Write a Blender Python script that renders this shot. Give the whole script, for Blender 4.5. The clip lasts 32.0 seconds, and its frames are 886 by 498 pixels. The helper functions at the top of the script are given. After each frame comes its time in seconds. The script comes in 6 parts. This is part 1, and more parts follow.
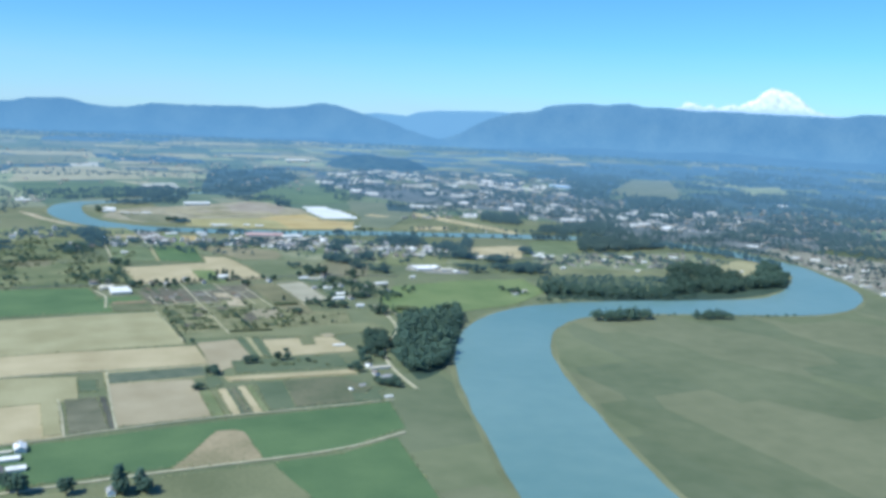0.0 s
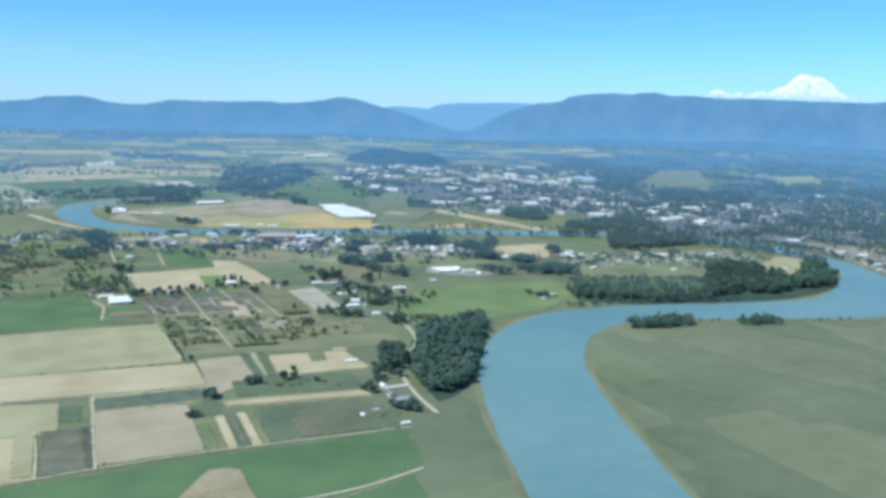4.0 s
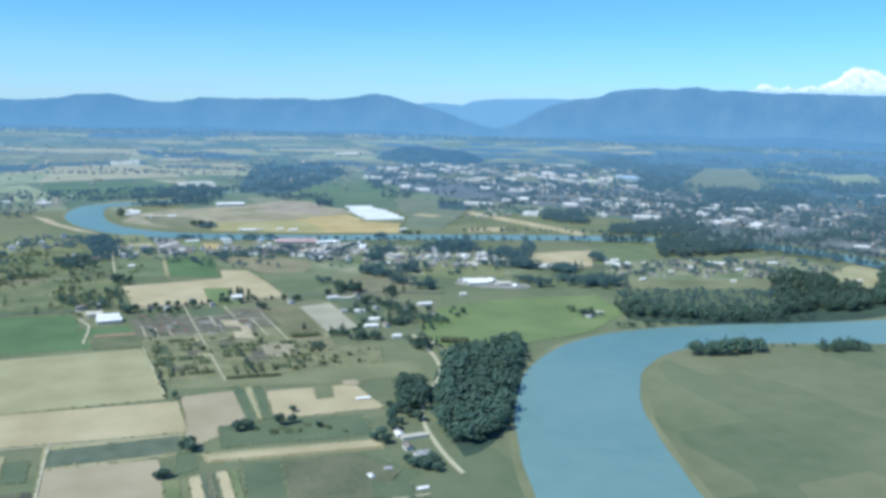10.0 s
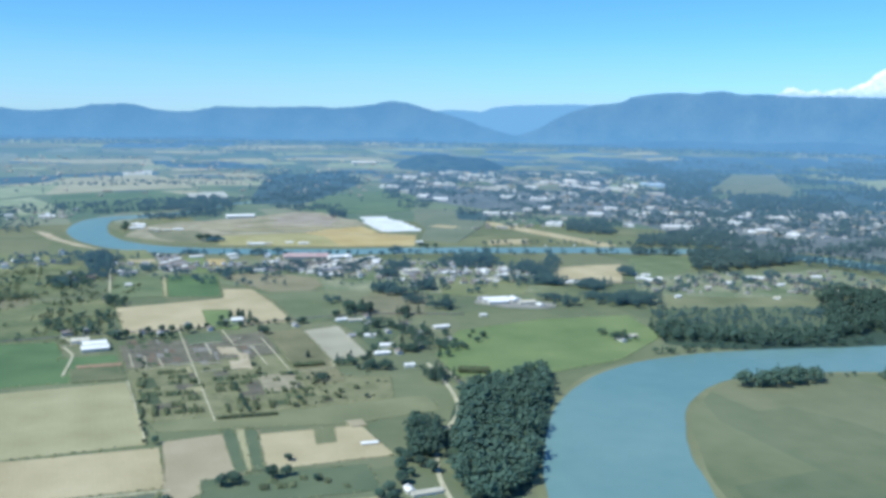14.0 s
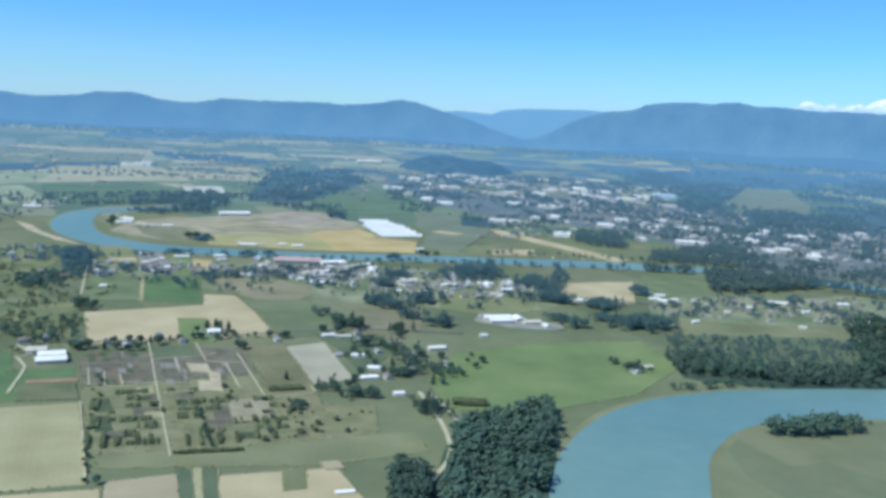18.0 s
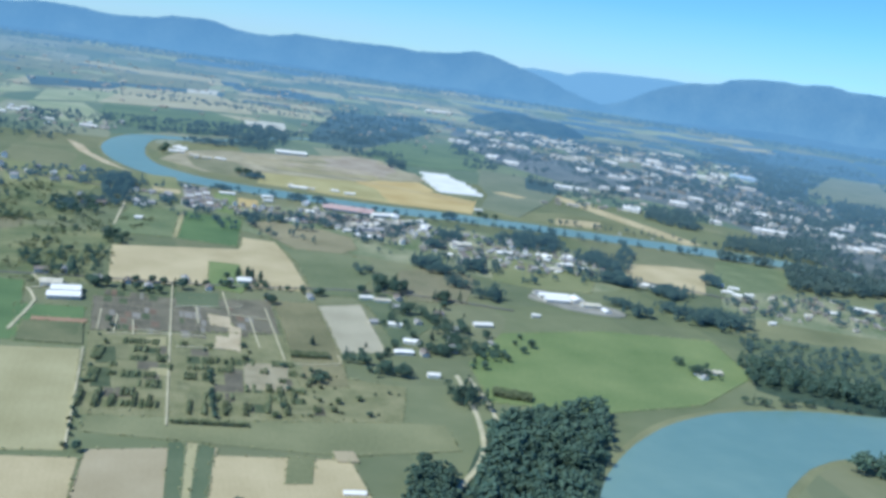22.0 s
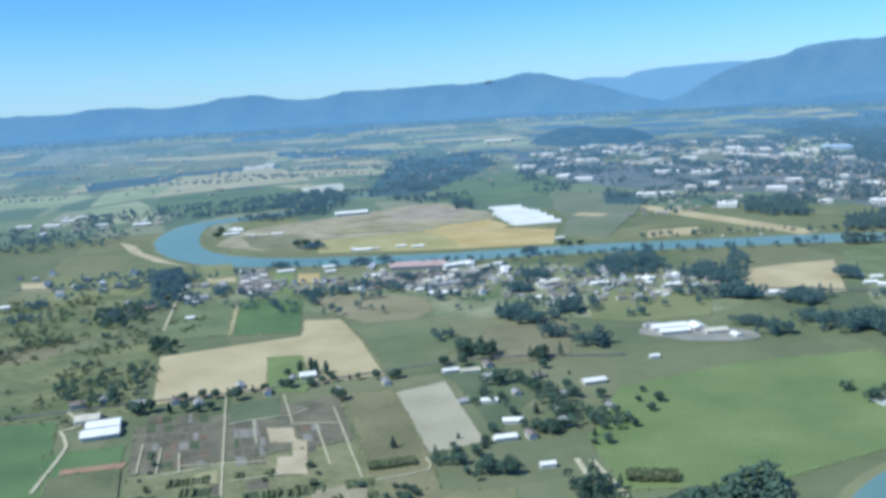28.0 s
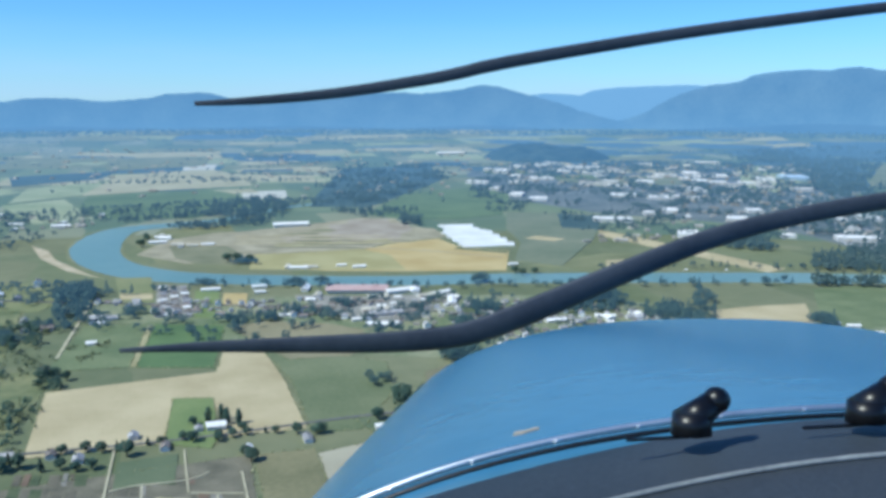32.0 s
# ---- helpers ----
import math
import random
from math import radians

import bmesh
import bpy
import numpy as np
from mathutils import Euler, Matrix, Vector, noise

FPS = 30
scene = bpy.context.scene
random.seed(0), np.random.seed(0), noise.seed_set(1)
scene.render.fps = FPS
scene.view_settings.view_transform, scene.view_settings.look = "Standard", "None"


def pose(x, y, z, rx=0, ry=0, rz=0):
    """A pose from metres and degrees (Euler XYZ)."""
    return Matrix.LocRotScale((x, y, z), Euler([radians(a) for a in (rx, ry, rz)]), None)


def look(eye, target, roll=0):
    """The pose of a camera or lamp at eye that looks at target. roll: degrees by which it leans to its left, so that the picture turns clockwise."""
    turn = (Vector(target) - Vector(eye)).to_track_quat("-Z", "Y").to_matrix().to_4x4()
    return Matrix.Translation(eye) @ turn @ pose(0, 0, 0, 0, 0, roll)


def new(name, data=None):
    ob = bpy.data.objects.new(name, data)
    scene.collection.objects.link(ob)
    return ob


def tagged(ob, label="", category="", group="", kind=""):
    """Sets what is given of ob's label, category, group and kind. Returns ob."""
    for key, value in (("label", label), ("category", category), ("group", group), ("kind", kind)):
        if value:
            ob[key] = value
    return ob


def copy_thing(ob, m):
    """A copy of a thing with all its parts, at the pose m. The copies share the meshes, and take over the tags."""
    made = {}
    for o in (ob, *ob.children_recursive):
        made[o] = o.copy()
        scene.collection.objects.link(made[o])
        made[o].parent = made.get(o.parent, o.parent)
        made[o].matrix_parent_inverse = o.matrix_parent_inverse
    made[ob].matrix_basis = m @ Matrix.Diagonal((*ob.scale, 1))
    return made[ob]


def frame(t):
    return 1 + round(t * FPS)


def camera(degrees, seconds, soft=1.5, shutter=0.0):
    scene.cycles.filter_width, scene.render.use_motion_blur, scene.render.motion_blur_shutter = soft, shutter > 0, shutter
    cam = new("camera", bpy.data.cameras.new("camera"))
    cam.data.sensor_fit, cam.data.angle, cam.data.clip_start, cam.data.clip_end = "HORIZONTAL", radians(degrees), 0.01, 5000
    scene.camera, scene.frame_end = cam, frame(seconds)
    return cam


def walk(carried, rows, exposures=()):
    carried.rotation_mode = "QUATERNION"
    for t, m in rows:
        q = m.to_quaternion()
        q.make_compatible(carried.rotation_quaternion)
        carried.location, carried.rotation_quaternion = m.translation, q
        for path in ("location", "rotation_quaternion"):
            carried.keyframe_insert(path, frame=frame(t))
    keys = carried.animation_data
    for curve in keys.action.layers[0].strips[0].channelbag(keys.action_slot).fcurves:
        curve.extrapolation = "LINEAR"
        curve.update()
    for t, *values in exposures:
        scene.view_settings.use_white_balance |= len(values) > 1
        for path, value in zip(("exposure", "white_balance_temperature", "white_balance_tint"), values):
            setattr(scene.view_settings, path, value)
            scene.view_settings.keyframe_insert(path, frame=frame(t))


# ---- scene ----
cam = camera(53.6, 32.0, soft=3.7)
# seconds, eye x y z, yaw to the left, pitch up, roll
ROWS = (
    (0.0, 0.0, 0.0, 220.0, 0.00, -8.53, 2.83),
    (1.0, -0.8, 19.2, 219.5, 1.13, -8.81, 1.57),
    (2.0, -0.6, 38.9, 219.3, 1.27, -8.92, 1.32),
    (3.0, -0.0, 58.8, 219.0, 1.39, -9.08, 1.50),
    (3.5, 0.5, 68.8, 218.9, 1.37, -9.04, 1.72),
    (5.5, 2.4, 108.8, 218.0, 1.97, -9.49, 2.27),
    (6.0, 2.9, 118.9, 217.7, 2.33, -9.81, 1.96),
    (7.0, 3.3, 139.2, 217.0, 3.03, -10.40, 1.35),
    (8.0, 3.1, 159.6, 215.9, 3.34, -10.23, 1.05),
    (9.0, 2.6, 180.4, 215.0, 3.51, -9.74, 1.64),
    (10.0, 2.2, 201.3, 214.2, 3.88, -9.30, 1.62),
    (11.0, 1.8, 221.7, 213.5, 4.24, -9.11, 1.74),
    (12.0, 0.6, 241.6, 212.7, 4.38, -8.94, 1.80),
    (13.0, -0.4, 261.8, 212.2, 4.69, -8.87, 1.52),
    (14.0, -1.4, 281.7, 211.4, 5.21, -8.85, 1.09),
    (14.5, -2.0, 291.5, 211.1, 5.38, -8.81, 1.05),
    (16.5, -3.8, 330.5, 210.8, 5.39, -8.78, 1.51),
    (17.0, -4.0, 340.4, 210.9, 5.27, -8.86, 2.07),
    (18.0, -4.2, 360.3, 211.1, 5.53, -8.81, 3.27),
    (19.0, -5.0, 380.0, 210.7, 5.76, -8.95, 6.10),
    (20.0, -6.0, 399.9, 210.1, 6.88, -10.23, 7.47),
    (21.0, -7.4, 419.6, 209.0, 7.73, -11.72, 8.42),
    (22.0, -9.7, 438.2, 207.5, 9.17, -12.13, 8.48),
    (23.0, -12.6, 455.8, 205.8, 10.99, -12.07, 6.80),
    (24.0, -15.1, 473.4, 204.4, 11.52, -11.94, 6.87),
    (25.0, -17.6, 490.7, 202.8, 13.06, -11.64, 3.97),
    (27.5, -26.6, 540.6, 199.9, 14.70, -10.48, -2.79),
    (28.0, -28.3, 551.7, 199.7, 14.77, -10.22, -3.03),
    (29.0, -31.6, 575.0, 199.7, 14.31, -9.92, -2.19),
    (30.0, -35.5, 597.7, 199.9, 13.45, -9.22, -2.49),
    (31.0, -40.4, 619.1, 200.0, 13.12, -9.38, -2.60),
    (32.0, -46.1, 639.8, 200.5, 11.31, -9.73, 0.13),
)
walk(cam, [(t, pose(x, y, z, 90 + pitch, 0, yaw) @ pose(0, 0, 0, 0, 0, roll)) for t, x, y, z, yaw, pitch, roll in ROWS],
     [(t, stops, 5800, 3) for t, stops in ((0.0, 0.30), (14.5, 0.30), (17.0, 0.30), (18.0, 0.17), (20.0, 0.15), (21.0, 0.25), (25.0, 0.27), (32.0, 0.25))])

# ---- world and sun ----
SUN_ELEVATION, SUN_AZIMUTH = radians(49), radians(232)      # azimuth clockwise from +y
world = bpy.data.worlds.new("sky")
scene.world = world
world.use_nodes = True
sky = world.node_tree.nodes.new("ShaderNodeTexSky")
sky.sky_type, sky.sun_disc = "NISHITA", False
sky.sun_elevation, sky.sun_rotation = SUN_ELEVATION, SUN_AZIMUTH
sky.altitude, sky.air_density, sky.dust_density, sky.ozone_density = 200, 1.0, 0.0, 4.0
back = world.node_tree.nodes["Background"]
tint = world.node_tree.nodes.new("ShaderNodeMix")
tint.data_type, tint.blend_type = "RGBA", "MULTIPLY"
tint.inputs["Factor"].default_value, tint.inputs["B"].default_value = 1.0, (0.41, 0.68, 1.0, 1)
world.node_tree.links.new(sky.outputs[0], tint.inputs["A"])
where, height, veil, wisps, share, pale = (world.node_tree.nodes.new("ShaderNode" + kind) for kind in ("TexCoord", "SeparateXYZ", "MapRange", "TexNoise", "Math", "Mix"))
stretch = world.node_tree.nodes.new("ShaderNodeMapping")
stretch.inputs["Scale"].default_value = (2.5, 2.5, 22.0)
wisps.inputs["Scale"].default_value, wisps.inputs["Detail"].default_value = 2.0, 5
veil.inputs["From Min"].default_value, veil.inputs["From Max"].default_value = 0.085, 0.0
veil.inputs["To Max"].default_value, share.operation = 0.85, "MULTIPLY"
pale.data_type, pale.inputs["B"].default_value = "RGBA", (3.3, 4.5, 6.3, 1)
for a, b in ((where.outputs["Generated"], height.inputs[0]), (height.outputs["Z"], veil.inputs["Value"]), (where.outputs["Generated"], stretch.inputs["Vector"]), (stretch.outputs[0], wisps.inputs["Vector"]),
             (veil.outputs[0], share.inputs[0]), (wisps.outputs["Fac"], share.inputs[1]), (share.outputs[0], pale.inputs["Factor"]), (tint.outputs["Result"], pale.inputs["A"]), (pale.outputs["Result"], back.inputs[0])):
    world.node_tree.links.new(a, b)
back.inputs[1].default_value = 0.128
lamp = bpy.data.lights.new("sun", "SUN")
lamp.energy, lamp.angle, lamp.color = 3.75, radians(0.5), (1.0, 0.957, 0.82)
sun = new("sun", lamp)
toward = Vector((math.sin(SUN_AZIMUTH) * math.cos(SUN_ELEVATION), math.cos(SUN_AZIMUTH) * math.cos(SUN_ELEVATION), math.sin(SUN_ELEVATION)))
sun.matrix_world = look(toward * 900, (0, 0, 0))

# ---- materials ----
TURN = radians(28)                  # the field grid's turn


def material(name, low, high, scale=0.05, fine=1.2, rough=0.9, rows=0.0, bump=0.0, spread=0.0, metallic=0.0, specular=0.2):
    """Two colours mixed by noise at two sizes, with furrows of the given spacing, and a spread of brightness from piece to piece."""
    m = bpy.data.materials.new(name)
    m.use_nodes = True
    tree = m.node_tree
    n, link = tree.nodes, tree.links
    shader = n["Principled BSDF"]
    shader.inputs["Roughness"].default_value, shader.inputs["Metallic"].default_value = rough, metallic
    shader.inputs["Specular IOR Level"].default_value = specular
    where = n.new("ShaderNodeNewGeometry")
    turn = n.new("ShaderNodeMapping")
    turn.inputs["Rotation"].default_value[2] = -TURN
    link.new(where.outputs["Position"], turn.inputs["Vector"])
    big, small = n.new("ShaderNodeTexNoise"), n.new("ShaderNodeTexNoise")
    for tex, size, detail in ((big, scale, 4), (small, fine, 3)):
        tex.inputs["Scale"].default_value, tex.inputs["Detail"].default_value = size, detail
        link.new(turn.outputs[0], tex.inputs["Vector"])
    add = n.new("ShaderNodeMath")
    add.operation = "MULTIPLY_ADD"
    link.new(small.outputs["Fac"], add.inputs[0])
    add.inputs[1].default_value = 0.45
    link.new(big.outputs["Fac"], add.inputs[2])
    factor = add.outputs[0]
    if rows:
        wave = n.new("ShaderNodeTexWave")
        wave.inputs["Scale"].default_value, wave.inputs["Distortion"].default_value = 0.314 / rows, 0.6
        link.new(turn.outputs[0], wave.inputs["Vector"])
        more = n.new("ShaderNodeMath")
        more.operation = "MULTIPLY_ADD"
        link.new(wave.outputs["Fac"], more.inputs[0])
        more.inputs[1].default_value = 0.02
        link.new(factor, more.inputs[2])
        factor = more.outputs[0]
    ramp = n.new("ShaderNodeMapRange")
    ramp.inputs["From Min"].default_value, ramp.inputs["From Max"].default_value = 0.52, 0.92
    link.new(factor, ramp.inputs["Value"])
    mix = n.new("ShaderNodeMix")
    mix.data_type = "RGBA"
    mix.inputs["A"].default_value, mix.inputs["B"].default_value = (*low, 1), (*high, 1)
    link.new(ramp.outputs[0], mix.inputs["Factor"])
    colour = mix.outputs["Result"]
    if spread:
        info, piece = n.new("ShaderNodeObjectInfo"), n.new("ShaderNodeMath")
        piece.operation = "ADD"
        link.new(info.outputs["Random"], piece.inputs[0])
        link.new(where.outputs["Random Per Island"], piece.inputs[1])
        wide = n.new("ShaderNodeMapRange")
        wide.inputs["From Max"].default_value = 2.0
        wide.inputs["To Min"].default_value, wide.inputs["To Max"].default_value = 1 - spread, 1 + spread
        link.new(piece.outputs[0], wide.inputs["Value"])
        vary = n.new("ShaderNodeHueSaturation")
        link.new(wide.outputs[0], vary.inputs["Value"])
        link.new(colour, vary.inputs["Color"])
        colour = vary.outputs[0]
    link.new(colour, shader.inputs["Base Color"])
    if bump:
        rise = n.new("ShaderNodeBump")
        rise.inputs["Distance"].default_value = bump
        link.new(factor, rise.inputs["Height"])
        link.new(rise.outputs[0], shader.inputs["Normal"])
    return m


HAZE = (0.138, 0.315, 0.57)           # haze colour, painted as a glow into distant materials


def hazy(name, low, high, scale, air, near=0.0, far=0.0, colour=HAZE):
    """A distant material with haze painted in: glow added and base darkened by air, or by a share that grows to air
    between the two distances.
    """
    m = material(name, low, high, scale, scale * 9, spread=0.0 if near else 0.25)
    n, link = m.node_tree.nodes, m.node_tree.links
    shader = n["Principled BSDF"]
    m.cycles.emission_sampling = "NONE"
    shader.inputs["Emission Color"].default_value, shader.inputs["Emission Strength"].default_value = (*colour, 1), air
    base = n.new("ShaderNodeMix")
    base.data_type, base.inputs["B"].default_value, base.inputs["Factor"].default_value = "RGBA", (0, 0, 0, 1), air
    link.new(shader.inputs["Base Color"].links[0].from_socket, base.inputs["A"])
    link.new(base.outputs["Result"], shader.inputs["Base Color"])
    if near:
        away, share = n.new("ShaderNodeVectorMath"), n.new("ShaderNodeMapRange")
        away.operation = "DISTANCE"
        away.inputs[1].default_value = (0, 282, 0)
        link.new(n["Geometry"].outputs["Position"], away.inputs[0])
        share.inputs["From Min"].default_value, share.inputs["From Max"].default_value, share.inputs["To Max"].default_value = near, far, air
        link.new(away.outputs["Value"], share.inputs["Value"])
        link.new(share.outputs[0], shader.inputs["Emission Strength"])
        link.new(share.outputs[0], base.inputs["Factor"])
    return m


def low_haze(m, foot, crest, below, above, colour):
    """Paints the glowing haze of a far mountain thicker, in the given colour, towards its foot."""
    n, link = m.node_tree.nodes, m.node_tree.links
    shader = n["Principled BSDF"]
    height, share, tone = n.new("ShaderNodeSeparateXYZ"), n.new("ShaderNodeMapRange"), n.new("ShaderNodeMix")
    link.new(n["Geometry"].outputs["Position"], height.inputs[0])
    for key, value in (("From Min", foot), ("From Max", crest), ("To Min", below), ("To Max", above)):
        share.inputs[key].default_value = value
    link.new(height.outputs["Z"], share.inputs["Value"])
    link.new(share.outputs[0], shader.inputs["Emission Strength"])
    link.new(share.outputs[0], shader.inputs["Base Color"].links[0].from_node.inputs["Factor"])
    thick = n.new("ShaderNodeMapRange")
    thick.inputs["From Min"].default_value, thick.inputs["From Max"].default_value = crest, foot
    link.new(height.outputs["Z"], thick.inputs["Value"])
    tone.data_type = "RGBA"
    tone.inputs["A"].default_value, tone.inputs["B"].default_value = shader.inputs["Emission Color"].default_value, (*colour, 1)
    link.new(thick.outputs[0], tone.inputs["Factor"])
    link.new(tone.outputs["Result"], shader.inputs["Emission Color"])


PLAINHAZE = (0.20, 0.34, 0.50)        # paler haze colour, painted as glow into the plain's fields
STUBBLE = material("stubble", (0.31, 0.285, 0.150), (0.43, 0.395, 0.228), 0.02, 0.8, rows=4)
TAN = material("dry_soil", (0.395, 0.33, 0.188), (0.54, 0.46, 0.28), 0.02, 0.9, rows=3)
BROWN = material("brown_soil", (0.35, 0.295, 0.182), (0.44, 0.375, 0.245), 0.025, 0.9, rows=3)
PLOUGH = material("dark_soil", (0.125, 0.130, 0.082), (0.205, 0.20, 0.130), 0.05, 1.0, rows=2.5)
GREEN = material("green_crop", (0.086, 0.148, 0.066), (0.138, 0.210, 0.090), 0.02, 0.9, rows=3)
DARKCROP = material("dark_green_crop", (0.102, 0.138, 0.078), (0.150, 0.182, 0.104), 0.03, 0.9, rows=3)
YOUNG = material("young_crop", (0.15, 0.185, 0.082), (0.235, 0.26, 0.13), 0.03, 0.9, rows=2)
OLIVE = material("olive_grass", (0.148, 0.165, 0.084), (0.255, 0.26, 0.140), 0.015, 0.6)
MEADOW = material("meadow_grass", (0.13, 0.19, 0.072), (0.225, 0.275, 0.115), 0.015, 0.5)
GOLD = material("ripe_grain", (0.43, 0.32, 0.135), (0.54, 0.435, 0.215), 0.02, 0.7, rows=5)
SAND = material("river_sand", (0.40, 0.33, 0.21), (0.56, 0.48, 0.33), 0.05, 1.0)
TRACK = material("farm_track", (0.43, 0.40, 0.265), (0.57, 0.525, 0.36), 0.1, 1.5)
ASPHALT = material("asphalt", (0.10, 0.10, 0.10), (0.19, 0.19, 0.18), 0.1, 2.0)
LEAF = material("broadleaf_foliage", (0.048, 0.094, 0.076), (0.100, 0.150, 0.104), 0.2, 2.0, spread=0.35)
NEEDLE = material("conifer_foliage", (0.036, 0.068, 0.062), (0.064, 0.100, 0.082), 0.2, 2.0, spread=0.3)
BARK = material("bark", (0.06, 0.045, 0.03), (0.13, 0.10, 0.07), 1.0, 6.0)
WHITE = material("white_metal_roof", (0.80, 0.78, 0.72), (0.90, 0.885, 0.83), 0.2, 1.5, 0.5, spread=0.10)
CREAM = material("cream_roof", (0.50, 0.46, 0.36), (0.66, 0.62, 0.50), 0.2, 1.5, 0.6, spread=0.12)
GREYROOF = material("grey_shingles", (0.24, 0.24, 0.245), (0.44, 0.43, 0.42), 0.3, 2.0, 0.85, spread=0.35)
BROWNROOF = material("brown_shingles", (0.17, 0.145, 0.13), (0.29, 0.25, 0.22), 0.3, 2.0, 0.85, spread=0.3)
PINKROOF = material("faded_red_roof", (0.42, 0.28, 0.26), (0.56, 0.42, 0.39), 0.1, 1.2, 0.7, spread=0.1)
BLUEROOF = material("pale_blue_roof", (0.40, 0.52, 0.62), (0.50, 0.62, 0.72), 0.1, 1.2, 0.5)
SHRUB = material("nursery_shrubs", (0.085, 0.115, 0.060), (0.17, 0.19, 0.105), 0.2, 2.0, spread=0.5)
WEED = material("dry_weeds", (0.17, 0.19, 0.09), (0.34, 0.33, 0.19), 0.3, 2.0, spread=0.4)
PANE = material("window_glass", (0.03, 0.04, 0.05), (0.06, 0.075, 0.09), 0.5, 3.0, 0.12, specular=0.5)
DOOR = material("painted_door", (0.16, 0.10, 0.06), (0.26, 0.18, 0.11), 0.5, 3.0, 0.6, spread=0.3)
WALL = material("painted_siding", (0.50, 0.49, 0.46), (0.68, 0.67, 0.63), 0.3, 2.0, 0.7, spread=0.25)
GLASS = material("greenhouse_film", (0.66, 0.665, 0.62), (0.84, 0.84, 0.79), 0.03, 0.4, 0.4, spread=0.14)
# mountain forest with blue haze put into its colour and glow
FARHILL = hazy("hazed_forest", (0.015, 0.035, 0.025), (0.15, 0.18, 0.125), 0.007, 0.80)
low_haze(FARHILL, 55, 225, 0.83, 0.75, (0.150, 0.335, 0.585))
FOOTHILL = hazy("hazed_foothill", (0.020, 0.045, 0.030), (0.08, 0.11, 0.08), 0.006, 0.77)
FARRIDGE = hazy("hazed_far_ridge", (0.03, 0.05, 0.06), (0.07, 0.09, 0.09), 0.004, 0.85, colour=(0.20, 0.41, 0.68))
# snow brightened by a pale glow, with blue haze painted in lower down
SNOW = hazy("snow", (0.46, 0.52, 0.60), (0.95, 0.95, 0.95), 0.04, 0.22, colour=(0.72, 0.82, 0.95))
low_haze(SNOW, 316, 372, 0.84, 0.22, (0.33, 0.56, 0.82))
# fields and foliage with haze painted in as glow, growing with distance
FARTAN = hazy("hazed_tan_field", (0.35, 0.32, 0.19), (0.48, 0.44, 0.28), 0.01, 0.58, 1100, 4500, PLAINHAZE)
FARGREEN = hazy("hazed_green_field", (0.085, 0.14, 0.066), (0.15, 0.21, 0.095), 0.01, 0.60, 1100, 4500, PLAINHAZE)
FARPALE = hazy("hazed_pale_field", (0.24, 0.29, 0.15), (0.38, 0.40, 0.24), 0.01, 0.58, 1100, 4500, PLAINHAZE)
FARWHITE = hazy("hazed_white_cover", (0.52, 0.50, 0.40), (0.66, 0.63, 0.52), 0.01, 0.5, 1100, 4500)
FARLEAF = hazy("hazed_foliage", (0.058, 0.098, 0.084), (0.098, 0.138, 0.110), 0.02, 0.69, 1100, 4500, (0.150, 0.315, 0.53))
MIDLEAF = hazy("hazed_village_foliage", (0.050, 0.092, 0.076), (0.098, 0.145, 0.104), 0.2, 0.74, 700, 4500)
FARWOOD = hazy("hazed_woodland_floor", (0.045, 0.075, 0.060), (0.085, 0.12, 0.085), 0.012, 0.74, 1100, 4500)
FARDULL = hazy("hazed_dull_field", (0.14, 0.17, 0.095), (0.22, 0.23, 0.14), 0.012, 0.62, 1100, 4500, PLAINHAZE)
# hill forest, its dark blue haze painted in as glow
HILLWOOD = hazy("hazed_hill_forest", (0.020, 0.040, 0.034), (0.08, 0.11, 0.080), 0.03, 0.58, colour=(0.095, 0.235, 0.43))


def water_material():
    m = material("river_water", (0.150, 0.262, 0.240), (0.205, 0.318, 0.285), 0.004, 0.05, 0.36, specular=0.25)
    n, link = m.node_tree.nodes, m.node_tree.links
    ripple, rise, where = n.new("ShaderNodeTexNoise"), n.new("ShaderNodeBump"), n["Geometry"]
    ripple.inputs["Scale"].default_value, ripple.inputs["Detail"].default_value = 0.35, 4
    rise.inputs["Strength"].default_value, rise.inputs["Distance"].default_value = 0.35, 0.5
    link.new(where.outputs["Position"], ripple.inputs["Vector"])
    link.new(ripple.outputs["Fac"], rise.inputs["Height"])
    link.new(rise.outputs[0], n["Principled BSDF"].inputs["Normal"])
    return m


WATER = water_material()


